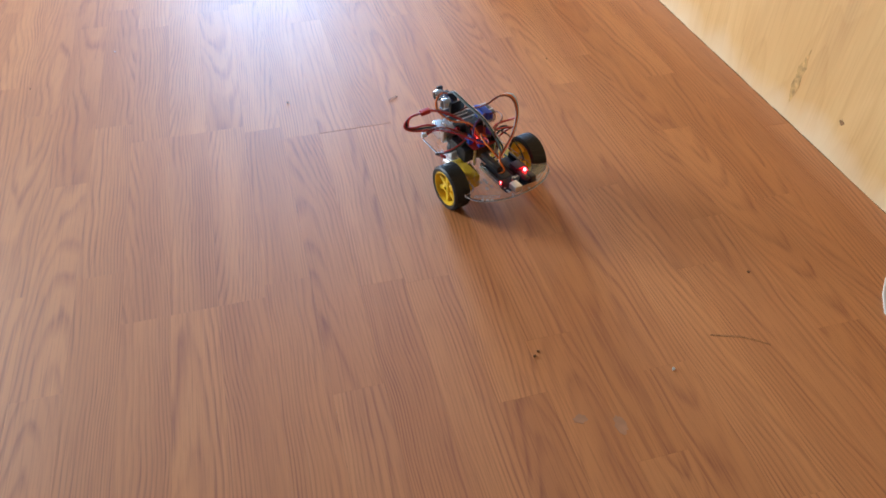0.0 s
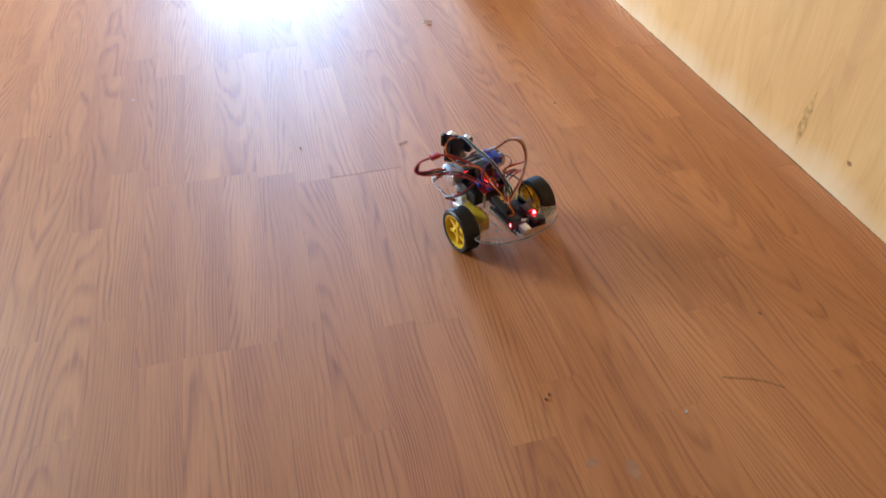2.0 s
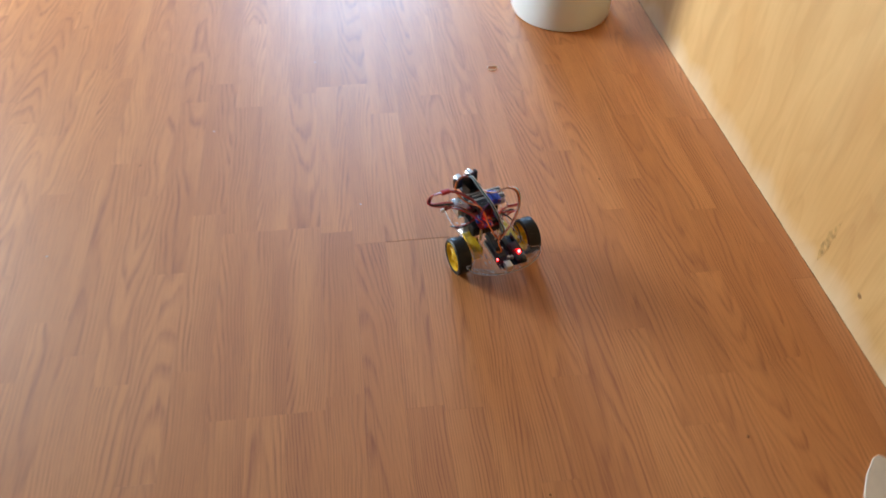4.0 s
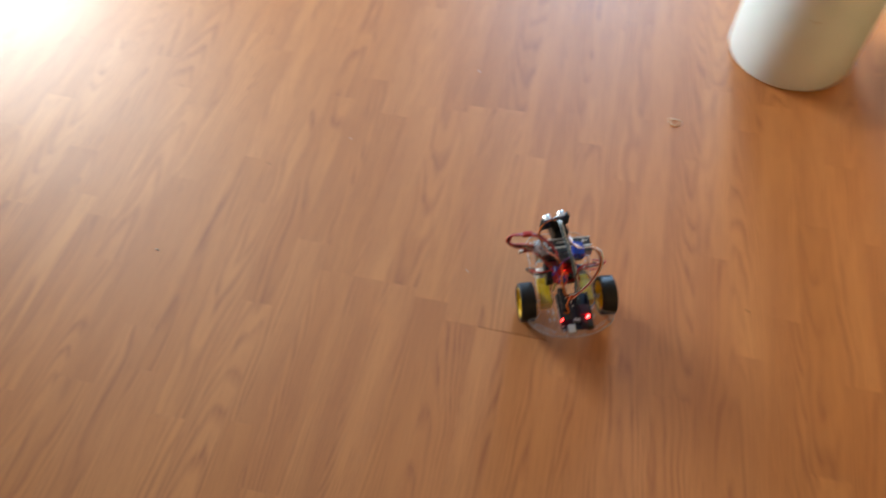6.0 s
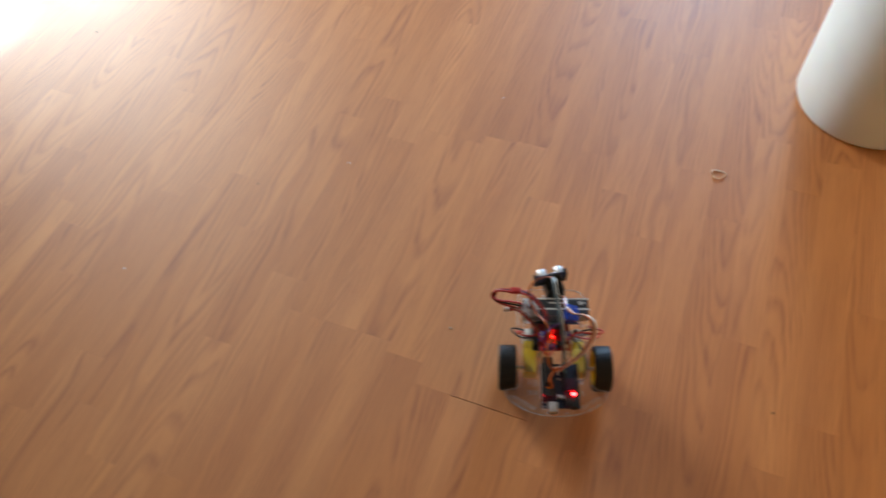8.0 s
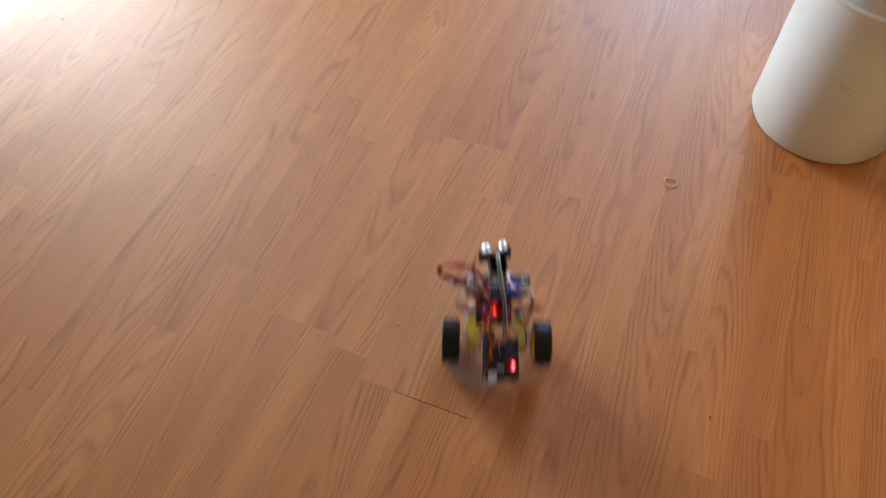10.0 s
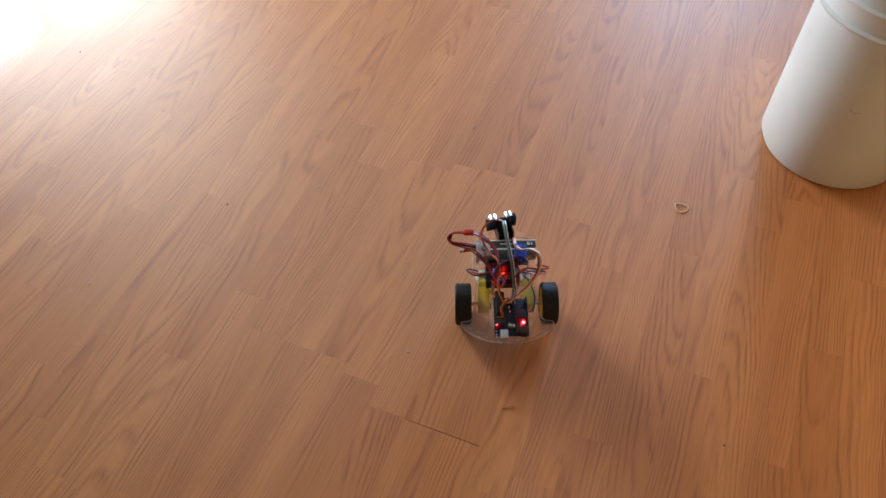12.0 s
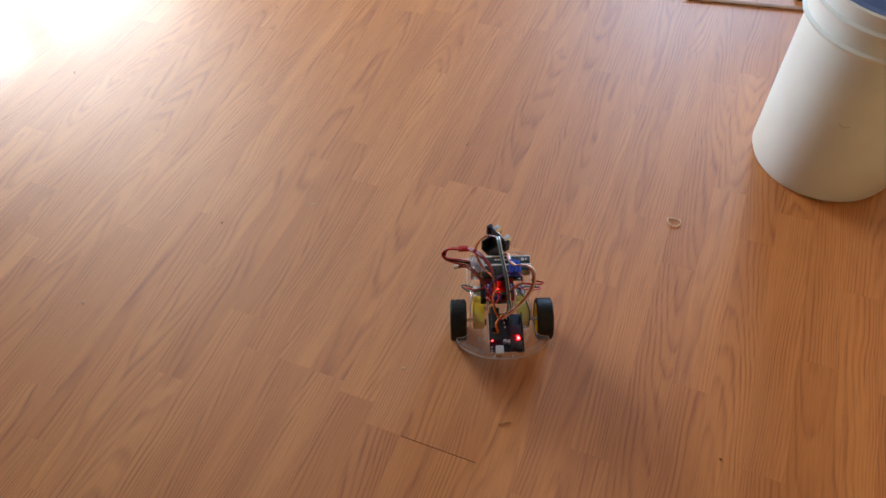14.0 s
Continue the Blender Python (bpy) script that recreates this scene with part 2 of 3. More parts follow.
def lathe(bm, profile, steps=48, m=None, close=False):
    """Turn a profile of (radius, height) round z."""
    m = m or Matrix()
    rings = []
    for r, z in profile:
        rings.append([bm.verts.new(m @ Vector((r * math.cos(a), r * math.sin(a), z))) for a in (2 * math.pi * i / steps for i in range(steps))])
    n = len(rings)
    for k in range(n if close else n - 1):
        a, b = rings[k], rings[(k + 1) % n]
        for i in range(steps):
            j = (i + 1) % steps
            bm.faces.new((a[i], a[j], b[j], b[i]))
    if not close:
        for ring, flip in ((rings[0], True), (rings[-1], False)):
            bm.faces.new(ring[::-1] if flip else ring)
    return bm


def cyl(bm, x, y, z0, z1, r, steps=16, m=None):
    b = min(r, z1 - z0) * 0.12
    base = Matrix.Translation((x, y, 0))
    return lathe(bm, [(r - b, z0), (r, z0 + b), (r, z1 - b), (r - b, z1)], steps, (m or Matrix()) @ base)


def spline(points, n=8):
    pts = [Vector(p) for p in points]
    ext = [2 * pts[0] - pts[1], *pts, 2 * pts[-1] - pts[-2]]
    out = []
    for i in range(1, len(ext) - 2):
        p0, p1, p2, p3 = ext[i - 1:i + 3]
        for k in range(n):
            t = k / n
            out.append(0.5 * (2 * p1 + (p2 - p0) * t + (2 * p0 - 5 * p1 + 4 * p2 - p3) * t * t + (3 * p1 - p0 - 3 * p2 + p3) * t ** 3))
    return out + [pts[-1]]


def tube(bm, points, r, sides=7, n=8, closed=False):
    path = spline(points, n)
    up = Vector((0.3, 0.2, 0.93)).normalized()
    rings = []
    for i, p in enumerate(path):
        d = (path[min(i + 1, len(path) - 1)] - path[max(i - 1, 0)]).normalized()
        if closed and i in (0, len(path) - 1):
            d = (path[1] - path[-2]).normalized()
        u = d.cross(up)
        u = u.normalized() if u.length > 0.05 else d.cross(Vector((1, 0, 0))).normalized()
        w = u.cross(d).normalized()
        up = w
        rings.append([bm.verts.new(p + r * (math.cos(a) * u + math.sin(a) * w)) for a in (2 * math.pi * k / sides for k in range(sides))])
    for a, b in zip(rings, rings[1:]):
        for k in range(sides):
            j = (k + 1) % sides
            bm.faces.new((a[k], a[j], b[j], b[k]))
    bm.faces.new(rings[0][::-1])
    bm.faces.new(rings[-1])
    return bm


def slab(bm, outline, z0, z1, bevel=0.0):
    """A plate of that outline, counter-clockwise."""
    f = bm.faces.new([bm.verts.new((x, y, z0)) for x, y in outline])
    f.normal_flip() if f.normal.z > 0 else None
    r = bmesh.ops.extrude_face_region(bm, geom=[f])
    for v in r["geom"]:
        if isinstance(v, bmesh.types.BMVert):
            v.co.z = z1
    bmesh.ops.recalc_face_normals(bm, faces=bm.faces)
    if bevel:
        es = [e for e in bm.edges if abs(e.verts[0].co.z - e.verts[1].co.z) < 1e-6]
        bmesh.ops.bevel(bm, geom=es, offset=bevel, segments=1, affect="EDGES")
    return bm


def mesh_of(name, bm, material, smooth=35):
    bmesh.ops.recalc_face_normals(bm, faces=bm.faces)
    me = bpy.data.meshes.new(name)
    for f in bm.faces:
        f.smooth = True
    for e in bm.edges:
        if len(e.link_faces) == 2 and e.calc_face_angle(0) > radians(smooth):
            e.smooth = False
    bm.to_mesh(me)
    bm.free()
    me.materials.append(material)
    return me


def part(name, bm, material, parent, label="", at=None):
    ob = new(name, mesh_of(name, bm, material))
    ob.parent = parent
    if at is not None:
        ob.matrix_basis = at
    return tagged(ob, label=label) if label else ob


def thing(name, bm, material, label, category, at=None, group="", kind=""):
    ob = new(name, mesh_of(name, bm, material) if bm else None)
    if at is not None:
        ob.matrix_basis = at
    return tagged(ob, label, category, group, kind)


# ---- the room ----
X0, X1, Y0, Y1, H = -2.75, 0.829, -2.6, 5.1, 2.45

box_floor = boxed(X0 - 0.1, X1 + 0.1, Y0 - 0.1, Y1 + 0.1, -0.12, -0.0075)
FLOOR = tagged(thing("floor", box_floor, DARK_GAP, "warm oak-look laminate floor of narrow strips", "floor"), kind="structure")


def wall_with_hole(axis, at, thick, u0, u1, hole, material, name, label):
    """A wall across axis with one opening (u0, u1, z0, z1)."""
    bm = bmesh.new()
    a, b, c, d = hole
    for p in ((u0, a, 0, H), (b, u1, 0, H), (a, b, 0, c), (a, b, d, H)):
        if p[1] - p[0] < 1e-4 or p[3] - p[2] < 1e-4:
            continue
        if axis == "x":
            box(bm, at, at + thick, p[0], p[1], p[2], p[3])
        else:
            box(bm, p[0], p[1], at, at + thick, p[2], p[3])
    bmesh.ops.remove_doubles(bm, verts=bm.verts, dist=1e-5)
    return tagged(thing(name, bm, material, label, "wall"), kind="structure")


wall_with_hole("x", X0 - 0.12, 0.12, Y0, Y1, (0.9, 3.0, 0.5, 1.7), PAINT, "wall_west", "plain dim painted wall with a window")
wall_with_hole("y", Y1, 0.12, X0, X1, (-0.5, 0.76, 0.06, 1.86), PAINT, "wall_north", "plain dim painted wall with a glazed door")
tagged(thing("wall_south", boxed(X0, X1, Y0 - 0.12, Y0, 0, H), PAINT, "plain dim painted wall", "wall"), kind="structure")
tagged(thing("wall_east", boxed(X1 + 0.02, X1 + 0.14, Y0, Y1, 0, H), PAINT, "plain dim painted wall", "wall"), kind="structure")
tagged(thing("ceiling", boxed(X0 - 0.12, X1 + 0.14, Y0 - 0.12, Y1 + 0.12, H, H + 0.1), CEIL, "plain dim painted ceiling", "ceiling"), kind="structure")


def window_unit(name, at, w, h, panes, label):
    """Frame with upright bars; local x across, z up."""
    root = tagged(thing(name, None, None, label, "window", at), kind="structure")
    f = 0.05
    bm = bmesh.new()
    for x0, x1, z0, z1 in ((0, w, 0, f), (0, w, h - f, h), (0, f, f, h - f), (w - f, w, f, h - f)):
        box(bm, x0, x1, -0.03, 0.03, z0, z1)
    part("window_frame", bm, WHITE_FRAME, root)
    step = (w - 2 * f) / panes
    for i in range(panes):
        a = f + i * step
        if i:
            part("mullion", boxed(a - 0.06, a + 0.06, -0.028, 0.028, f, h - f, 0.004), WHITE_FRAME, root)
        g = part("pane", boxed(a + (0.06 if i else 0), a + step - (0.06 if i < panes - 1 else 0), -0.004, 0.004, f, h - f), GLASS, root)
        g.visible_shadow = False
    return root


window_unit("window_1", pose(X0 - 0.06, 0.9, 0.5, 0, 0, 90), 2.1, 1.2, 2, "white-framed window letting in daylight")
window_unit("door_1", pose(-0.5, Y1 + 0.06, 0.06), 1.26, 1.8, 1, "glazed patio door, bright with daylight")

# plywood sheet that covers the lower part of the wall, with a ragged foot
bm = bmesh.new()
random.seed(5)
yy = Y0
ply_y1 = 1.26
edge = []
while yy < ply_y1:
    edge.append((yy, 0.0001 + random.random() * 0.0012))
    yy += random.uniform(0.008, 0.03)
edge.append((ply_y1, 0.002))
outline = [(y, z) for y, z in edge] + [(ply_y1, 1.22), (Y0, 1.22)]
lo = [bm.verts.new((X1, y, z)) for y, z in outline]
hi = [bm.verts.new((X1 + 0.018, y, z)) for y, z in outline]
bm.faces.new(lo)
bm.faces.new(hi[::-1])
for i in range(len(lo)):
    j = (i + 1) % len(lo)
    bm.faces.new((lo[i], hi[i], hi[j], lo[j]))
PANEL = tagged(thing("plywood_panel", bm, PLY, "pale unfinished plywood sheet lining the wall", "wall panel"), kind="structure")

# a small knot and a brown streak in the sheet
KNOT = plain("brown_knot", (0.30, 0.15, 0.055), 0.7, scale=200.0, wear=0.5)
FAINT_MARK = plain("faint_scuff", (0.46, 0.20, 0.075), 0.6, scale=150.0, wear=0.4)
STREAK = plain("brown_streak", (0.60, 0.36, 0.13), 0.9, scale=120.0, wear=0.4)


def sheet_mark(name, material, outline):
    bm = bmesh.new()
    a = [bm.verts.new((X1 - 0.0004, y, z)) for y, z in outline]
    b = [bm.verts.new((X1 + 0.0006, y, z)) for y, z in outline]
    bm.faces.new(a)
    bm.faces.new(b[::-1])
    for i in range(len(a)):
        j = (i + 1) % len(a)
        bm.faces.new((a[i], b[i], b[j], a[j]))
    return part(name, bm, material, PANEL)


sheet_mark("knot", KNOT, [(-0.277 + 0.005 * math.cos(a) * (1 + 0.3 * math.sin(3 * a)), 0.066 + 0.004 * math.sin(a)) for a in (i * 0.5236 for i in range(12))])
sheet_mark("streak", STREAK, [(-0.160, 0.030), (-0.154, 0.044), (-0.150, 0.060), (-0.153, 0.078), (-0.151, 0.092), (-0.158, 0.108), (-0.166, 0.132), (-0.165, 0.112), (-0.170, 0.098), (-0.165, 0.085), (-0.169, 0.066), (-0.164, 0.046)])


# ---- the bucket ----
def bucket(at):
    root = thing("bucket", None, None, "white plastic bucket with ribbed rim and dark blue lid", "bucket", at)
    R = 0.132
    prof = [(R - 0.014, 0.0000), (R - 0.004, 0.0030), (R, 0.0120), (R - 0.001, 0.1596), (R - 0.003, 0.3101), (R + 0.007, 0.3126), (R + 0.009, 0.3175),
            (R + 0.002, 0.3200), (R + 0.002, 0.3482), (R + 0.008, 0.3507), (R + 0.009, 0.3566), (R + 0.002, 0.3590), (R + 0.002, 0.3765),
            (R + 0.007, 0.3790), (R + 0.007, 0.3849), (R + 0.002, 0.3864), (R - 0.002, 0.3832), (R - 0.006, 0.3167), (R - 0.004, 0.0120), (R - 0.02, 0.0080)]
    part("body", lathe(bmesh.new(), prof, 72), PAIL, root)
    part("lid", lathe(bmesh.new(), [(R - 0.005, 0.3765), (R - 0.003, 0.3798), (R - 0.006, 0.3823), (R - 0.02, 0.3807), (R - 0.022, 0.3756)], 64), BLUE_PLASTIC, root, "dark blue lid set inside the rim")
    for a in (152, -28):
        m = pose(0, 0, 0, 0, 0, a)
        bm = bmesh.new()
        box(bm, R - 0.002, R + 0.012, -0.021, 0.021, 0.325, 0.346, 0.003)
        bmesh.ops.transform(bm, matrix=m, verts=bm.verts)
        part("handle_ear", bm, PAIL, root)
    bm = tube(bmesh.new(), [(-0.009, -R + 0.0002, 0.183), (-0.002, -R, 0.178), (0.0, -R, 0.176)], 0.0005, 5, 3)
    tube(bm, [(0.0, -R, 0.176), (0.004, -R, 0.180), (0.009, -R + 0.0003, 0.181)], 0.0005, 5, 3)
    bmesh.ops.transform(bm, matrix=pose(0, 0, 0, 0, 0, -8), verts=bm.verts)
    part("scuff_mark", bm, SCUFF, root)
    return root


bucket(pose(0.600, 0.826, 0))

# ---- far edge: a brown strip and a dark mat behind it ----
strip = thing("threshold_strip", boxed(-0.20, 0.30, -0.007, 0.007, 0, 0.004, 0.0015), TRIM, "narrow brown wooden threshold strip on the floor", "threshold", pose(0.46, 1.30, 0.0, 0, 0, 9))
mat = thing("door_mat", None, None, "dark grey speckled fibre mat on the floor", "mat", pose(0.40, 1.325, 0.0, 0, 0, 9))
part("mat_base", boxed(0.11, 0.36, 0, 0.4, 0.0, 0.012, 0.004), MAT_DARK, mat)
bm = bmesh.new()
random.seed(8)
for k in range(160):
    x, y = random.uniform(0.118, 0.352), random.uniform(0.006, 0.394)
    a = random.uniform(0, math.pi)
    tube(bm, [(x, y, 0.011), (x + 0.004 * math.cos(a), y + 0.004 * math.sin(a), 0.015), (x + 0.009 * math.cos(a), y + 0.009 * math.sin(a), 0.011)], 0.0007, 4, 2)
tagged(part("fibres", bm, WIRE["grey"], mat), kind="stuff")


# ---- small litter on the floor ----
def litter():
    pts = [(0.012 * math.cos(a), 0.0095 * math.sin(a) + 0.002 * math.cos(2 * a), 0.0012) for a in (radians(d) for d in range(0, 361, 24))]
    thing("rubber_band", tube(bmesh.new(), pts, 0.0008, 6, 3, True), BAND, "small tan rubber band lying on the floor", "rubber band", pose(0.365, 0.556, 0))
    thing("splinter", tube(bmesh.new(), [(-0.0095, 0.0006, 0.0009), (-0.003, -0.0004, 0.0012), (0.004, 0.0008, 0.0011), (0.0095, -0.0006, 0.0006)], 0.0006, 5, 3), CHIP_WOOD, "dark wood splinter on the floor", "splinter", pose(0.2, 0.0725, 0, 0, 0, 30))
    random.seed(3)
    spots = ((0.0195, 0.106, CRUMB), (-0.28, 0.37, CRUMB), (0.396, -0.59, CRUMB), (0.25, -0.523, CHIP_WOOD), (0.243, -0.529, CHIP_WOOD),
             (-0.975, 0.54, CHIP_WOOD), (0.51, 0.13, CHIP_WOOD), (-0.245, -0.83, CRUMB), (-0.23, -0.81, CRUMB), (0.12, -0.84, CHIP_WOOD),
             (-0.42, 0.27, CHIP_WOOD), (0.61, -0.70, CRUMB), (-0.06, 0.62, CRUMB), (-0.55, 0.03, CRUMB), (0.57, -0.47, CHIP_WOOD))
    for x, y, m in spots:
        bm = bmesh.new()
        bmesh.ops.create_icosphere(bm, subdivisions=1, radius=0.0022)
        for v in bm.verts:
            v.co *= random.uniform(0.6, 1.25)
            v.co.z = max(-0.0008, v.co.z * 0.6)
        if m is CRUMB:
            thing("crumb", bm, m, "tiny pale crumb on the floor", "crumb", pose(x, y, 0.0008, 0, 0, random.uniform(0, 180)), "floor litter")
        else:
            thing("speck", bm, m, "tiny dark speck of dirt on the floor", "speck", pose(x, y, 0.0008, 0, 0, random.uniform(0, 180)), "floor litter")
    for x, y, rx, ry in ((0.303, -0.643, 0.007, 0.013), (0.262, -0.625, 0.008, 0.006)):
        out = []
        for i in range(18):
            a = 2 * math.pi * i / 18
            k = random.uniform(0.75, 1.15)
            out.append((rx * k * math.cos(a), ry * k * math.sin(a)))
        thing("dried_spot", slab(bmesh.new(), out, 0.0, 0.0003), SMEAR, "pale dried spot on the floor", "stain", pose(x, y, 0.0))

    bm = bmesh.new()
    up = [(-0.034, 0.016), (-0.018, 0.010), (0.0, 0.0035), (0.014, -0.005), (0.029, -0.017)]
    slab(bm, [(x, y - 0.0016) for x, y in up] + [(x, y + 0.0016 * (1 - abs(x) / 0.06)) for x, y in reversed(up)], 0.0, 0.0003)
    thing("scuff", bm, FAINT_MARK, "faint curved scuff mark on the floor", "stain", pose(0.499, -0.570, 0.0))


litter()

# a pale folded paper beside the plywood, with softly bowed edges
bm = slab(bmesh.new(), [(-0.003, 0.010), (0.004, -0.001), (0.058, -0.001), (0.062, 0.004), (0.061, 0.086), (0.057, 0.090), (0.006, 0.089), (-0.001, 0.078), (-0.005, 0.045)], 0.0, 0.004, 0.001)
thing("paper", bm, plain("cream_paper", (0.80, 0.73, 0.62), 0.8, scale=40.0, wear=0.08), "folded cream paper lying on the floor", "paper", pose(0.692, -0.590, 0.0, 0, 0, -38))


# ---- the robot car ----
HEAD_AT = (-0.002, 0.1155, 0.073)


def robot():
    root = thing("robot_car", None, None, "two-wheeled clear-acrylic robot car with yellow wheels, wires and red lights", "robot")
    # chassis: wide rounded tail, waist between the wheels, long nose
    side = [(0.050, -0.004), (0.047, 0.04), (0.052, 0.055), (0.052, 0.105), (0.046, 0.121), (0.03, 0.128)]
    tail = [(0.0715 * math.sin(a), -0.040 - 0.039 * math.cos(a)) for a in (radians(d) for d in range(0, 91, 10))]
    right = tail + [(0.060, -0.0385), (0.051, -0.030)] + side
    outline = right + [(-x, y) for x, y in reversed(right) if x > 1e-6]
    plate = part("chassis_plate", slab(bmesh.new(), outline, 0.0425, 0.0455, 0.0005), ACRYLIC, root, "clear acrylic plate with slots")
    plate.visible_shadow = False
    part("plate_edge", tube(bmesh.new(), [(x, y, 0.044) for x, y in outline + outline[:1]], 0.0007, 6, 2, True), EDGE, plate, "pale frosted cut edge")
    # milled slots show as bright raised rims
    def pill(x0, y0, x1, y1, w):
        """The rim of a milled slot from one end to the other."""
        a = math.atan2(y1 - y0, x1 - x0)
        pts = [(x0 + w * math.cos(a + radians(d)), y0 + w * math.sin(a + radians(d)), 0.0457) for d in range(90, 271, 45)]
        pts += [(x1 + w * math.cos(a + radians(d)), y1 + w * math.sin(a + radians(d)), 0.0457) for d in range(-90, 91, 45)]
        part("slot_rim", tube(bmesh.new(), pts + pts[:1], 0.00055, 5, 2, True), EDGE, plate)

    for s in (1, -1):
        pill(s * 0.061, -0.0515, s * 0.034, -0.0675, 0.0017)
        for x, y in ((0.037, -0.0445), (0.0295, -0.0445), (0.037, -0.028), (0.0295, -0.028)):
            pill(s * x, y - 0.002, s * x, y + 0.002, 0.0011)
        for x, y in ((0.057, -0.0625), (0.0515, -0.0665), (0.0455, -0.0695), (0.030, -0.034), (0.014, -0.0755), (-0.012, 0.115), (0.044, 0.11), (0.044, 0.064)):
            bm = lathe(bmesh.new(), [(0.0012, 0.0456), (0.0021, 0.0456), (0.0021, 0.0464), (0.0012, 0.0464)], 12, Matrix.Translation((s * x, y, 0)), True)
            part("hole_rim", bm, EDGE, plate)
    # gear motors under the plate
    for s in (1, -1):
        bm = bmesh.new()
        box(bm, s * 0.036 - 0.0095, s * 0.036 + 0.0095, -0.012, 0.028, 0.0215, 0.0422, 0.002)
        box(bm, s * 0.036 - 0.008, s * 0.036 + 0.008, 0.028, 0.04, 0.0225, 0.0415, 0.002)
        motor = part("gear_motor", bm, YELLOW, root, "yellow plastic gear motor")
        part("motor_can", lathe(bmesh.new(), [(0.008, 0.04), (0.01, 0.042), (0.01, 0.06), (0.007, 0.062)], 20, Matrix.Translation((s * 0.036, 0, 0.032)) @ pose(0, 0, 0, -90)), METAL, motor)
        part("bracket", boxed(s * 0.025 - 0.0015, s * 0.025 + 0.0015, -0.006, 0.02, 0.024, 0.0424, 0.0004), ACRYLIC, motor)
        part("axle", lathe(bmesh.new(), [(0.0027, -0.004), (0.0027, 0.022)], 10, Matrix.Translation((s * 0.045, 0, 0.033)) @ pose(0, 0, 0, 0, 90 * s)), WHITE_PART, motor)
    # caster under the nose
    bm = bmesh.new()
    box(bm, -0.014, 0.014, 0.085, 0.115, 0.0385, 0.0422, 0.0008)
    lathe(bm, [(0.004, 0.0385), (0.012, 0.036), (0.013, 0.026), (0.009, 0.022)], 20, Matrix.Translation((0, 0.1, 0)))
    caster = part("caster", bm, METAL, root, "small steel caster")
    bm = bmesh.new()
    bmesh.ops.create_uvsphere(bm, u_segments=20, v_segments=12, radius=0.0115, matrix=Matrix.Translation((0, 0.1, 0.0118)))
    part("caster_ball", bm, TYRE, caster)

    # wheels: spun about x in their own space
    wheels = []
    for s in (1, -1):
        w = new("wheel")
        w.parent = root
        w.matrix_basis = pose(s * 0.0685, 0, 0.033)
        turn = pose(0, 0, 0, 0, 90 * s, 0)
        prof = [(0.0265, -0.0125), (0.0305, -0.013), (0.0328, -0.011), (0.033, 0.0), (0.0328, 0.011), (0.0305, 0.013), (0.0265, 0.0125), (0.0258, 0.0)]
        bm = lathe(bmesh.new(), prof, 60, turn, True)
        part("tyre", bm, TYRE, w, "black rubber tyre with cross tread")
        bm = bmesh.new()
        for i in range(40):
            for k, z in enumerate((-0.0078, 0.0, 0.0078)):
                m = turn @ pose(0, 0, 0, 0, 0, i * 9 + (4.5 if k == 1 else 0)) @ Matrix.Translation((0.033, 0, z))
                b = bmesh.new()
                box(b, -0.0008, 0.0006, -0.0014, 0.0014, -0.0034, 0.0034)
                bmesh.ops.transform(b, matrix=m, verts=b.verts)
                me = bpy.data.meshes.new("tmp")
                b.to_mesh(me)
                b.free()
                bm.from_mesh(me)
                bpy.data.meshes.remove(me)
        tread = part("tread", bm, TYRE, w)
        bm = lathe(bmesh.new(), [(0.0225, -0.011), (0.0262, -0.0118), (0.0262, 0.0118), (0.0245, 0.0122), (0.0232, 0.009), (0.0225, 0.004)], 48, turn, True)
        lathe(bm, [(0.004, -0.011), (0.0075, -0.010), (0.0075, 0.0095), (0.006, 0.0105), (0.0028, 0.0105), (0.0028, 0.003)], 24, turn)
        for i in range(6):
            m = turn @ pose(0, 0, 0, 0, 0, i * 60)
            b = bmesh.new()
            slab(b, [(0.006, -0.0042), (0.0235, -0.0026), (0.0235, 0.0026), (0.006, 0.0042)], 0.0015, 0.0078, 0.0008)
            bmesh.ops.transform(b, matrix=m, verts=b.verts)
            me = bpy.data.meshes.new("tmp")
            b.to_mesh(me)
            b.free()
            bm.from_mesh(me)
            bpy.data.meshes.remove(me)
        part("rim", bm, YELLOW, w, "bright yellow spoked plastic rim")
        wheels.append(w)

    # controller board at the tail, connectors to the rear
    bd = part("controller_board", boxed(-0.021, 0.0325, -0.064, 0.004, 0.0515, 0.0531, 0.0003), PCB_DARK, root, "dark controller board with a lit red light", pose(0, -0.005, -0.004))
    for x, y in ((-0.017, -0.05), (0.029, -0.05), (-0.017, 0.0), (0.029, 0.0)):
        part("standoff", cyl(bmesh.new(), x, y, 0.0455, 0.0515, 0.0025, 10), BRASS, bd)
    part("usb_socket", boxed(-0.0125, -0.0005, -0.073, -0.058, 0.0531, 0.0625, 0.0006), METAL, bd, "bright metal socket")
    part("header_pins", boxed(-0.0222, -0.0212, -0.052, 0.001, 0.0535, 0.0575), METAL, bd)
    for y in (-0.056, -0.062, -0.066):
        part("solder_pad", boxed(-0.0195, -0.0165, y - 0.001, y + 0.001, 0.0531, 0.0541, 0.0003), METAL, bd)
    for x, y in ((0.0045, -0.02), (0.0035, -0.012), (0.0075, -0.004), (0.022, -0.064)):
        part("resistor", boxed(x - 0.001, x + 0.001, y - 0.0018, y + 0.0018, 0.0531, 0.0539), WHITE_PART, bd)
    part("power_jack", boxed(0.0195, 0.0285, -0.0665, -0.053, 0.0531, 0.064, 0.001), CHIP, bd)
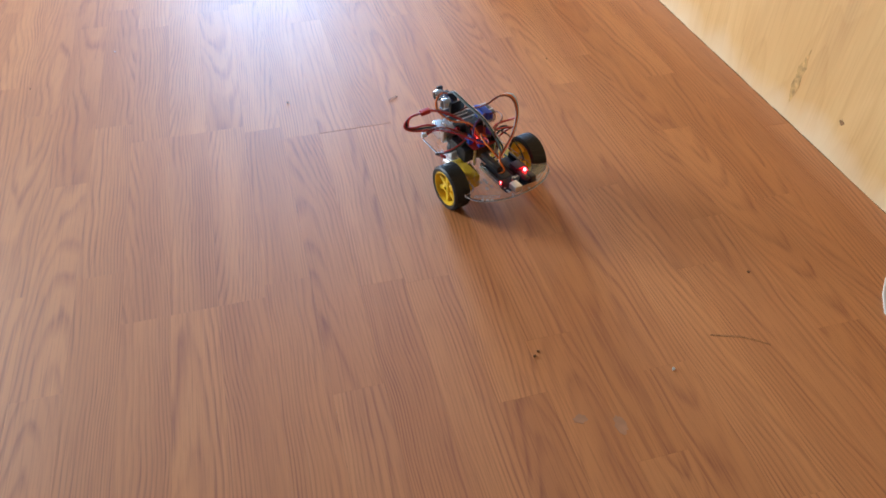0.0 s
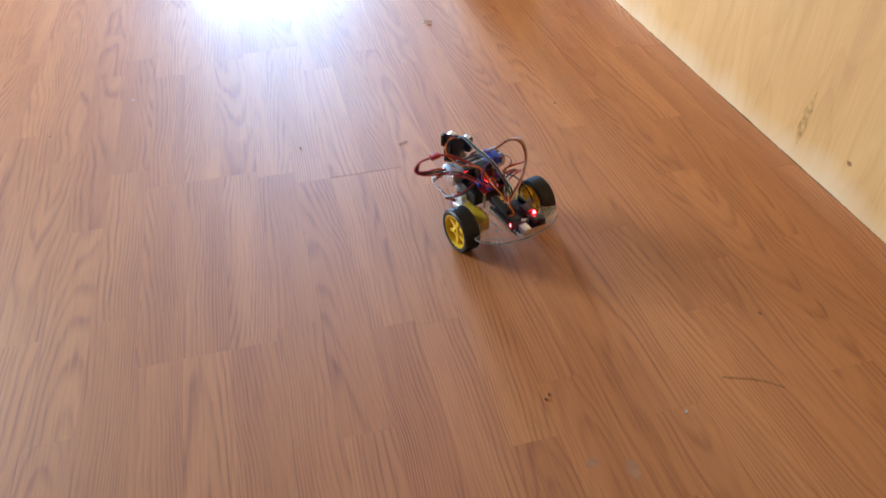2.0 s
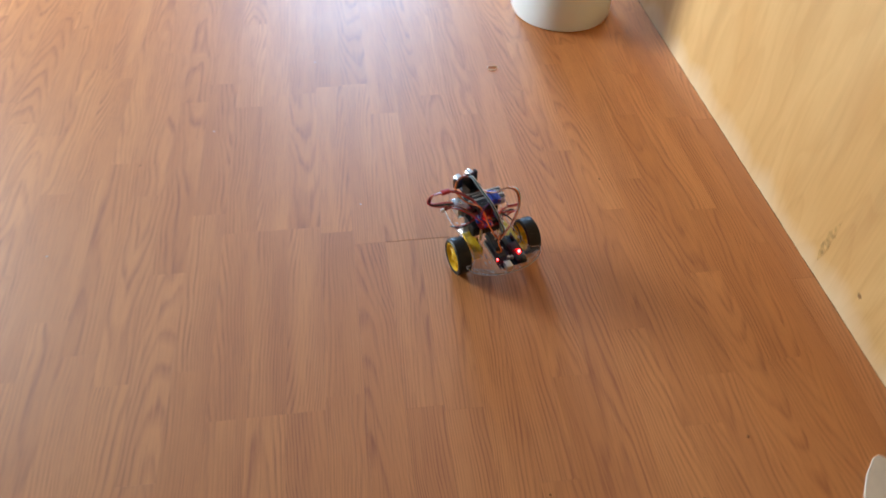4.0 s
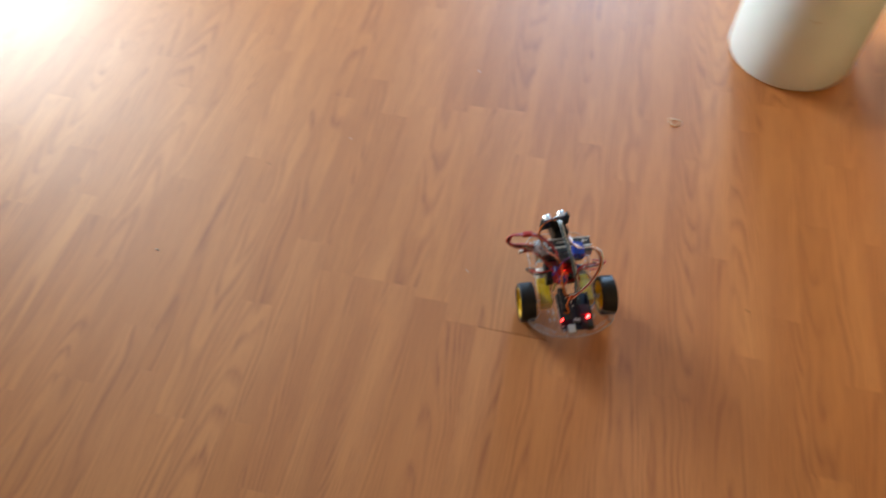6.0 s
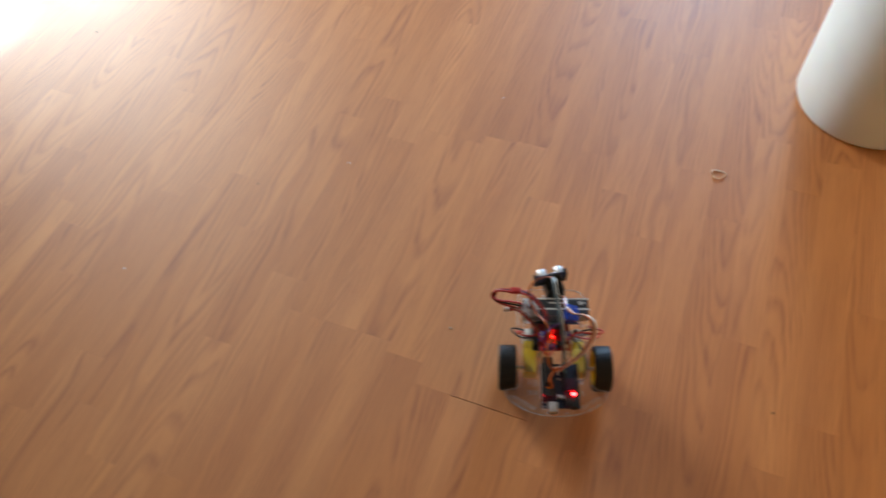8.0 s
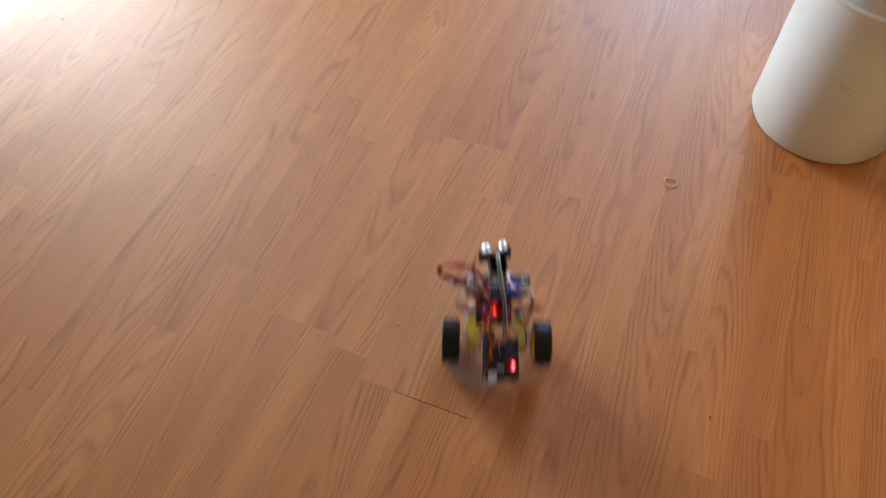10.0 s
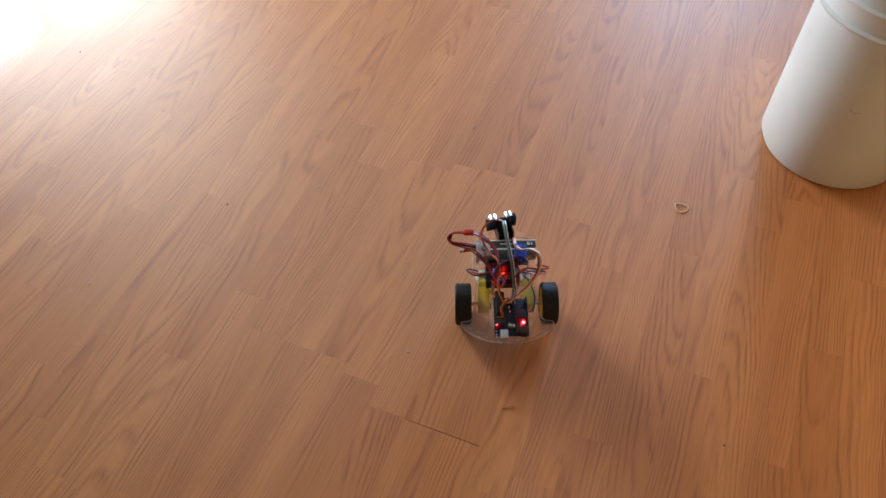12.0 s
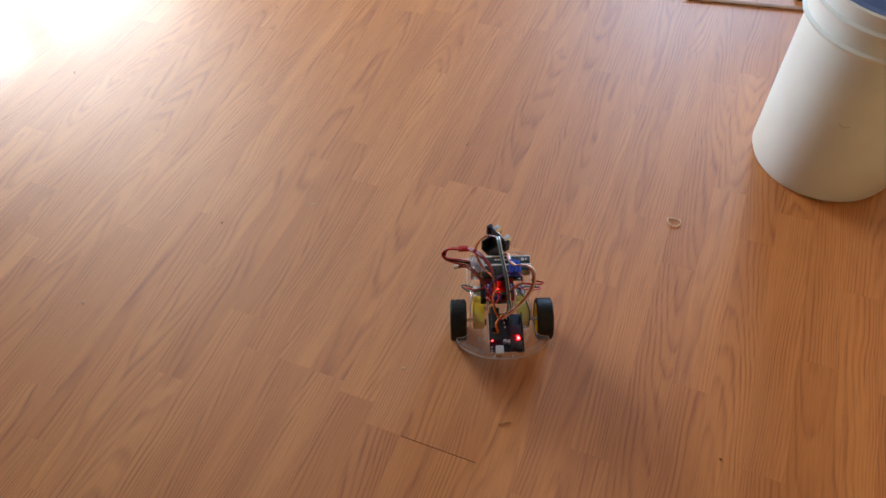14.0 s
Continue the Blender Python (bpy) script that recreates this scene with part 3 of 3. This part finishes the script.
    for x in (-0.0195, 0.0305):
        part("pin_header", boxed(x - 0.0013, x + 0.0013, -0.045, 0.002, 0.0531, 0.0615, 0.0002), CHIP, bd)
    part("processor", boxed(0.009, 0.018, -0.04, -0.006, 0.0531, 0.0575, 0.0004), CHIP, bd)
    for x, y in ((0.003, -0.048), (0.009, -0.049)):
        part("capacitor", cyl(bmesh.new(), x, y, 0.0531, 0.059, 0.0031, 14), METAL, bd)
    # shield card standing over it
    sh = part("shield_card", boxed(-0.019, -0.004, -0.056, 0.003, 0.0615, 0.0632, 0.0003), PCB_BLACK, root)
    part("shield_header", boxed(-0.0175, -0.0095, -0.04, 0.0, 0.0632, 0.0715, 0.0003), CHIP, sh)
    rad = part("radio_card", boxed(0.0105, 0.0285, -0.060, -0.016, 0.0595, 0.0609, 0.0003), VIOLET, root, "dark violet plug-in card with a lit red light", pose(0, -0.011, -0.003))
    part("card_shield", boxed(0.0125, 0.0265, -0.036, -0.018, 0.0609, 0.0645, 0.0006), VIOLET, rad)
    part("card_chip", boxed(0.0125, 0.019, -0.058, -0.046, 0.0609, 0.0628, 0.0004), CHIP, rad)
    for y in (-0.05, -0.021):
        part("card_pin", boxed(0.019, 0.0215, y - 0.0012, y + 0.0012, 0.0531, 0.0595), BRASS, rad)
    part("red_light", lathe(bmesh.new(), [(0.0018, 0.0), (0.0024, 0.001), (0.0022, 0.003), (0.001, 0.0038)], 12, Matrix.Translation((0.0232, -0.0405, 0.0609))), PINK_CORE, rad, "bright red light")
    part("red_light", lathe(bmesh.new(), [(0.0017, 0.0), (0.0022, 0.001), (0.0019, 0.0024), (0.0009, 0.003)], 12, Matrix.Translation((-0.0172, -0.0430, 0.0531))), PINK_CORE, bd, "bright red light")
    for x, y in ((0.0305, -0.034), (0.0315, -0.026)):
        part("red_light", boxed(x - 0.0012, x + 0.0012, y - 0.0009, y + 0.0009, 0.0532, 0.0546), RED_GLOW, bd)

    # battery case on the plate, motor driver on top of it
    case = part("battery_case", boxed(-0.032, 0.022, 0.021, 0.060, 0.0455, 0.0655, 0.0025), CHIP, root, "black plastic battery case")
    part("case_lid", boxed(-0.0315, 0.0215, 0.0215, 0.0595, 0.0655, 0.0672, 0.0006), LABEL_DARK, case)
    dr = part("motor_driver", boxed(-0.0245, 0.0205, 0.008, 0.051, 0.0735, 0.0751, 0.0003), PCB_RED, root, "red motor driver board")
    for x, y in ((-0.0215, 0.011), (0.0175, 0.011), (-0.0215, 0.048), (0.0175, 0.048)):
        part("standoff", cyl(bmesh.new(), x, y, 0.067 if y > 0.03 else 0.0455, 0.0735, 0.0023, 10), METAL, dr)
    bm = boxed(-0.013, 0.010, 0.037, 0.041, 0.0751, 0.0975, 0.0004)
    for k in range(6):
        box(bm, -0.0125 + 0.0042 * k, -0.0108 + 0.0042 * k, 0.041, 0.05, 0.0771, 0.0975, 0.0003)
    part("heat_sink", bm, DARK_METAL, dr, "black finned heat sink")
    part("driver_chip", boxed(-0.0105, 0.0075, 0.0325, 0.037, 0.0771, 0.094, 0.0005), CHIP, dr)
    for x0, x1, y0, y1 in ((-0.0245, -0.0165, 0.022, 0.034), (0.0125, 0.0205, 0.022, 0.034), (-0.016, -0.001, 0.008, 0.0155)):
        tb = part("screw_terminal", boxed(x0, x1, y0, y1, 0.0751, 0.085, 0.0008), BLUE_PART, dr)
        for k in range(2):
            part("screw", cyl(bmesh.new(), (x0 + x1) / 2 + ((k - 0.5) * 0.006 if x1 - x0 > 0.01 else 0), (y0 + y1) / 2 + ((k - 0.5) * 0.005 if x1 - x0 < 0.01 else 0), 0.085, 0.0855, 0.0016, 10), METAL, tb)
    for x in (0.004, 0.0135):
        part("capacitor", cyl(bmesh.new(), x, 0.0145, 0.0751, 0.086, 0.004, 16), CHIP, dr)
    part("red_light", boxed(-0.0065, -0.0035, 0.0175, 0.0195, 0.0753, 0.0775), PINK_CORE, dr, "glowing red light")
    part("red_light", boxed(-0.006, -0.003, 0.0285, 0.0305, 0.0753, 0.077), RED_GLOW, dr)

    # flat battery pack across the nose: foil end, dark printed label
    pk = part("battery_pack", boxed(-0.045, 0.050, 0.058, 0.088, 0.0690, 0.0850, 0.004), FOIL, root, "silver foil battery pack")
    part("pack_label", boxed(-0.024, 0.0495, 0.0722, 0.0865, 0.0849, 0.0857, 0.0002), LABEL_DARK, pk, "dark printed label with white lettering")
    part("pack_label", boxed(-0.024, 0.0495, 0.0595, 0.0692, 0.0849, 0.0857, 0.0002), LABEL_DARK, pk)
    part("label_edge", boxed(-0.0255, 0.0505, 0.0865, 0.0892, 0.0715, 0.0859, 0.0006), INK, pk)
    part("label_band", boxed(-0.0255, 0.0505, 0.0692, 0.0722, 0.0849, 0.0858, 0.0002), INK, pk)
    for x0, x1, y0, y1 in ((0.0355, 0.0405, 0.078, 0.0835), (0.042, 0.0445, 0.079, 0.083), (-0.008, 0.012, 0.0795, 0.082)):
        part("print_bar", boxed(x0, x1, y0, y1, 0.0857, 0.0860), INK, pk)
    part("end_cap", boxed(-0.0475, -0.0315, 0.0555, 0.0885, 0.0655, 0.0868, 0.003), FOIL, pk, "shiny folded foil end")
    part("balance_plug", boxed(-0.043, -0.033, 0.040, 0.0505, 0.0465, 0.0560, 0.001), WHITE_PART, pk)
    part("pack_foot", boxed(-0.026, 0.04, 0.066, 0.088, 0.0455, 0.069, 0.0015), CHIP, pk)
    bm = boxed(0.014, 0.033, 0.047, 0.064, 0.0862, 0.0985, 0.0012)
    for k in range(3):
        box(bm, 0.0152 + 0.006 * k, 0.0198 + 0.006 * k, 0.043, 0.069, 0.0885, 0.1035 - 0.002 * k, 0.0008)
    part("blue_plug", bm, BLUE_PART, root, "bright blue plug block")

    # servo at the nose, with the turning sensor head
    bm = boxed(-0.006, 0.006, 0.098, 0.121, 0.0455, 0.069, 0.0008)
    box(bm, -0.006, 0.006, 0.093, 0.126, 0.0605, 0.063, 0.0004)
    cyl(bm, 0, 0.1155, 0.069, 0.073, 0.0058, 18)
    part("servo", bm, NAVY, root, "small dark blue servo")
    head = new("sensor_head")
    head.parent = root
    head.matrix_basis = pose(*HEAD_AT)
    bm = bmesh.new()
    out = [(-0.013, -0.0045), (0.013, -0.0045)] + [(0.013 * math.cos(radians(a)), 0.017 + 0.016 * math.sin(radians(a))) for a in range(0, 181, 15)]
    slab(bm, out, -0.0011, 0.0011, 0.0004)
    bmesh.ops.transform(bm, matrix=pose(0, -0.0045, 0.003, 78), verts=bm.verts)
    box(bm, -0.013, 0.013, -0.022, 0.008, 0.0, 0.003, 0.0008)
    for s in (1, -1):
        slab(bm, [(s * 0.0118 - 0.0012, -0.022), (s * 0.0118 + 0.0012, -0.022), (s * 0.0118 + 0.0012, -0.003), (s * 0.0118 - 0.0012, -0.003)], 0.002, 0.022)
    box(bm, -0.0275, -0.022, -0.001, 0.0085, 0.012, 0.031, 0.0008)
    box(bm, 0.018, 0.0225, -0.001, 0.0085, 0.012, 0.034, 0.0008)
    box(bm, -0.025, 0.021, 0.0, 0.002, 0.0105, 0.016, 0.0005)
    part("bracket", bm, CHIP, head, "black plastic sensor bracket")
    c = -0.001
    pcb = part("sensor_board", boxed(c - 0.0225, c + 0.0225, 0.0022, 0.0038, 0.0125, 0.033, 0.0003), NAVY, head)
    for s in (1, -1):
        fw = Matrix.Translation((c + s * 0.013, 0.0038, 0.0245)) @ pose(0, 0, 0, -90)
        eye = part("sensor_eye", lathe(bmesh.new(), [(0.0081, 0.0), (0.0081, 0.0112), (0.0078, 0.012), (0.0068, 0.012), (0.0066, 0.0095)], 28, fw), METAL, pcb, "silver ultrasonic cylinder")
        part("mesh", lathe(bmesh.new(), [(0.0066, 0.0096), (0.0066, 0.0105), (0.002, 0.0108)], 20, fw), DARK_METAL, eye)
    part("crystal", boxed(c - 0.0045, c + 0.0045, 0.0038, 0.0072, 0.0265, 0.0305, 0.0008), METAL, pcb)
    part("chip", boxed(c - 0.011, c - 0.004, 0.0008, 0.0022, 0.0185, 0.0235, 0.0002), CHIP, pcb)
    part("pin_row", boxed(c - 0.0052, c + 0.0052, -0.0018, 0.0022, 0.0295, 0.036, 0.0004), CHIP, pcb)

    # wires
    def wire(color, r, *pts):
        part("wire", tube(bmesh.new(), pts, r * 1.25, 6, 7), WIRE[color], root)

    # battery lead: loop with a red plug at the left of the nose
    for k, col in enumerate(("red", "black", "red")):
        d = 0.0028 * k
        wire(col, 0.0013, (-0.040, 0.074 + d, 0.080), (-0.06, 0.074 + d, 0.084 + d), (-0.084, 0.081, 0.087 + d), (-0.0925 + d, 0.090, 0.092), (-0.082, 0.094 - d, 0.101 + d), (-0.062, 0.0905 - d, 0.106 + d / 2))
        wire(col, 0.0013, (-0.052, 0.090 - d, 0.1065 + d / 2), (-0.036, 0.086 - d, 0.103), (-0.02, 0.07 - d, 0.097), (-0.012, 0.05 - d, 0.0935), (-0.01, 0.014, 0.0845))
    part("red_plug", boxed(-0.066, -0.050, 0.085, 0.093, 0.103, 0.110, 0.0012), WIRE["red"], root, "small red battery plug")
    part("white_plug", boxed(-0.0735, -0.067, 0.0695, 0.075, 0.0775, 0.0825, 0.0008), WHITE_PART, root)
    wire("brown", 0.0011, (-0.067, 0.073, 0.080), (-0.055, 0.071, 0.087), (-0.040, 0.054, 0.0915), (-0.022, 0.030, 0.086))
    wire("red", 0.0011, (-0.067, 0.071, 0.080), (-0.053, 0.067, 0.085), (-0.034, 0.044, 0.086), (-0.018, 0.012, 0.085))
    # sensor supply: a loop round the head, down to the driver board
    for k, col in enumerate(("orange", "brown")):
        d = 0.0016 * k
        wire(col, 0.0009, (-0.005, 0.112 - d, 0.108), (-0.020, 0.106, 0.115 + d), (-0.035 + d, 0.096, 0.112), (-0.039 + d, 0.083, 0.103), (-0.030 + d, 0.060, 0.097), (-0.014 + d, 0.036, 0.1), (-0.008 + d, 0.014, 0.0855))
    # motor leads out at both sides
    wire("black", 0.0011, (-0.036, 0.058, 0.035), (-0.055, 0.059, 0.046), (-0.062, 0.049, 0.058), (-0.048, 0.033, 0.066), (-0.022, 0.027, 0.081))
    wire("red", 0.0011, (-0.036, 0.056, 0.032), (-0.053, 0.053, 0.048), (-0.053, 0.044, 0.060), (-0.04, 0.034, 0.069), (-0.022, 0.031, 0.081))
    wire("black", 0.0011, (0.036, 0.058, 0.035), (0.056, 0.056, 0.05), (0.060, 0.042, 0.064), (0.045, 0.034, 0.076), (0.019, 0.027, 0.081))
    wire("red", 0.0011, (0.036, 0.056, 0.032), (0.061, 0.049, 0.052), (0.064, 0.036, 0.066), (0.045, 0.026, 0.078), (0.019, 0.031, 0.081))
    wire("red", 0.0011, (0.050, 0.05, 0.07), (0.068, 0.038, 0.08), (0.058, 0.03, 0.086), (0.03, 0.03, 0.088), (0.012, 0.018, 0.0855))
    # servo lead: the tall arch of three wires back to the controller
    for k, col in enumerate(("brown", "orange", "white")):
        d = 0.0017 * k
        wire(col, 0.0011, (0.004 + d, 0.105, 0.064), (0.012 + d, 0.09, 0.088), (0.014 + d, 0.066, 0.101), (0.021 + d, 0.046, 0.116), (0.035 + d, 0.035, 0.131), (0.0455 + d, 0.020, 0.132 + d), (0.044 + d, 0.004, 0.117), (0.027 + d, -0.011, 0.096), (0.005 + d, -0.021, 0.079), (-0.004 + d, -0.024, 0.072))
    for k, col in enumerate(("orange", "brown")):
        d = 0.0014 * k
        wire(col, 0.0009, (-0.004 + d, -0.024, 0.0725), (-0.013 + d, -0.016, 0.086), (-0.014 + d, 0.006, 0.093), (-0.006 + d, 0.018, 0.09), (-0.001 + d, 0.012, 0.086))
        wire(col, 0.0009, (0.0 + d, -0.02, 0.078), (-0.011 + d, -0.036, 0.078), (-0.009 + d, -0.045, 0.066), (-0.0185, -0.042, 0.0615))
    # loops over the driver board
    wire("purple", 0.0011, (-0.012, 0.010, 0.085), (-0.020, 0.018, 0.092), (-0.008, 0.031, 0.1005), (0.014, 0.042, 0.102), (0.024, 0.052, 0.099))
    wire("red", 0.0011, (-0.015, 0.009, 0.085), (-0.023, 0.003, 0.09), (-0.012, -0.006, 0.089), (-0.005, 0.004, 0.088), (-0.006, 0.012, 0.0855))
    wire("brown", 0.0008, (0.018, 0.05, 0.09), (0.032, 0.036, 0.105), (0.03, 0.018, 0.105), (0.012, 0.010, 0.095), (0.008, -0.005, 0.072))
    wire("black", 0.0009, (0.021, 0.028, 0.083), (0.034, 0.012, 0.08), (0.043, -0.006, 0.066), (0.041, -0.024, 0.056), (0.0305, -0.035, 0.0615))
    # sensor lead over the top to the controller
    for k, col in enumerate(("grey", "blue", "black", "white")):
        d = 0.0014 * k
        wire(col, 0.0009, (-0.004 + d, 0.113, 0.106), (-0.003 + d, 0.100, 0.1145), (0.0 + d, 0.072, 0.110), (0.006 + d, 0.034, 0.1015), (0.009 + d, 0.004, 0.085), (0.008 + d, -0.012, 0.074), (-0.0195 + 0.5 * d, -0.004 - 3 * d, 0.0615) if k > 1 else (0.012, -0.022 - d, 0.068))
    return root, wheels, head


ROBOT, WHEELS, HEAD = robot()


# ---- floor strips ----
def strip_mesh(length, cache={}):
    key = round(length, 3)
    if key not in cache:
        g, L = 0.00006, key - 0.00012
        xs, top = (g, S - g), 0.0
        bm = bmesh.new()
        rings = []
        for z, i in ((-0.0075, 0.0), (top, 0.0)):
            rings.append([bm.verts.new((x, y, z)) for x, y in ((xs[0] + i, i), (xs[1] - i, i), (xs[1] - i, L - i), (xs[0] + i, L - i))])
        for a, b in zip(rings, rings[1:]):
            for k in range(4):
                bm.faces.new((a[k], a[(k + 1) % 4], b[(k + 1) % 4], b[k]))
        bm.faces.new(rings[-1])
        me = bpy.data.meshes.new("plank")
        bm.to_mesh(me)
        bm.free()
        me.materials.append(OAK)
        cache[key] = me
    return cache[key]


def lay_floor():
    """Strips along y, three to a board; ends known for some, staggered for the rest."""
    rng = random.Random(21)
    known = {0: [0.0], 1: [0.0], 2: [-0.37, 0.0, 0.535], -4: [-0.347], -3: [-0.347], -2: [-0.347], 6: [0.458], -1: [0.515], -6: [0.483],
             -9: [0.235], -10: [0.2], -11: [-0.01], 10: [-0.58]}
    far = bmesh.new()
    near_lo, near_hi = -1.25, 1.35
    count = 0
    k0, k1 = math.floor(X0 / S), math.ceil(X1 / S)
    for k in range(k0, k1):
        ends = sorted(known.get(k, [rng.uniform(-0.4, 0.4)]))
        while ends[0] > Y0:
            ends.insert(0, ends[0] - rng.choice((0.36, 0.4, 0.44, 0.48, 0.52)))
        while ends[-1] < Y1:
            ends.append(ends[-1] + rng.choice((0.36, 0.4, 0.44, 0.48, 0.52)))
        w = min(S, X1 - k * S)
        for a, b in zip(ends, ends[1:]):
            mid = (a + b) / 2
            crack = 0.0005 if k in (0, 1, 2) and abs(b) < 1e-6 else 0.0
            if near_lo < mid < near_hi and k * S > -1.75 and w > S - 1e-6 and count < 300:
                ob = new("plank", strip_mesh(b - a - crack))
                ob.parent = FLOOR
                ob.matrix_basis = pose(k * S, a, 0)
                count += 1
            else:
                x0, x1, y0, y1 = k * S + 0.0003, k * S + w - 0.0003, max(a, Y0) + 0.0003, min(b, Y1) - 0.0003
                if y1 - y0 < 0.01 or x1 - x0 < 0.004:
                    continue
                vs = [far.verts.new(p) for p in ((x0, y0, 0), (x1, y0, 0), (x1, y1, 0), (x0, y1, 0))]
                ws = [far.verts.new((v.co.x, v.co.y, -0.0075)) for v in vs]
                far.faces.new(vs)
                for q in range(4):
                    far.faces.new((vs[q], ws[q], ws[(q + 1) % 4], vs[(q + 1) % 4]))
    tagged(part("far_planks", far, OAK_FAR, FLOOR), kind="stuff")


lay_floor()


# ---- what moves ----
def motions():
    """The car rolls forward in short runs; between them it stands and turns its sensor head."""
    stops = [(0.288, -0.209, 17.0), (0.250, -0.062, 15.2), (0.195, 0.078, 18.5), (0.141, 0.227, 21.7)]
    runs = [(2.05, 2.45), (5.68, 6.08), (9.85, 10.28)]
    rows, spin = [(0.0, pose(*stops[0][:2], 0, 0, 0, stops[0][2]))], [(0.0, 0.0)]
    angle = 0.0
    for (a, b), p, q in zip(runs, stops, stops[1:]):
        dist = math.dist(p[:2], q[:2])
        n = 6
        for i in range(n + 1):
            f = i / n
            e = f * f * (3 - 2 * f)
            rows.append((a + (b - a) * f, pose(*(u + (v - u) * e for u, v in zip(p[:2], q[:2])), 0, 0, 0, p[2] + (q[2] - p[2]) * e)))
            spin.append((a + (b - a) * f, angle - math.degrees(dist * e / 0.033)))
        angle = spin[-1][1]
    rows.append((14.0, pose(*stops[-1][:2], 0, 0, 0, stops[-1][2])))
    spin.append((14.0, angle))
    walk(ROBOT, rows)
    for s, w in zip((1, -1), WHEELS):
        walk(w, [(t, pose(s * 0.0685, 0, 0.033, a)) for t, a in spin])
    turns = [(0.0, 84), (0.6, 84), (0.9, -55), (2.1, -55), (2.35, 12), (2.55, 12), (2.75, 84), (3.7, 84), (3.9, 12), (4.9, 12), (5.2, -55), (5.75, -55), (5.9, 12), (6.0, 12), (6.15, 84),
             (7.1, 84), (7.35, 14), (8.4, 14), (8.65, -55), (9.75, -55), (10.0, 12), (10.28, 12), (10.45, 84), (11.5, 84), (11.72, 14), (12.7, 14), (12.95, -55), (14.0, -55)]
    walk(HEAD, [(t, pose(*HEAD_AT, 0, 0, a)) for t, a in turns])


motions()
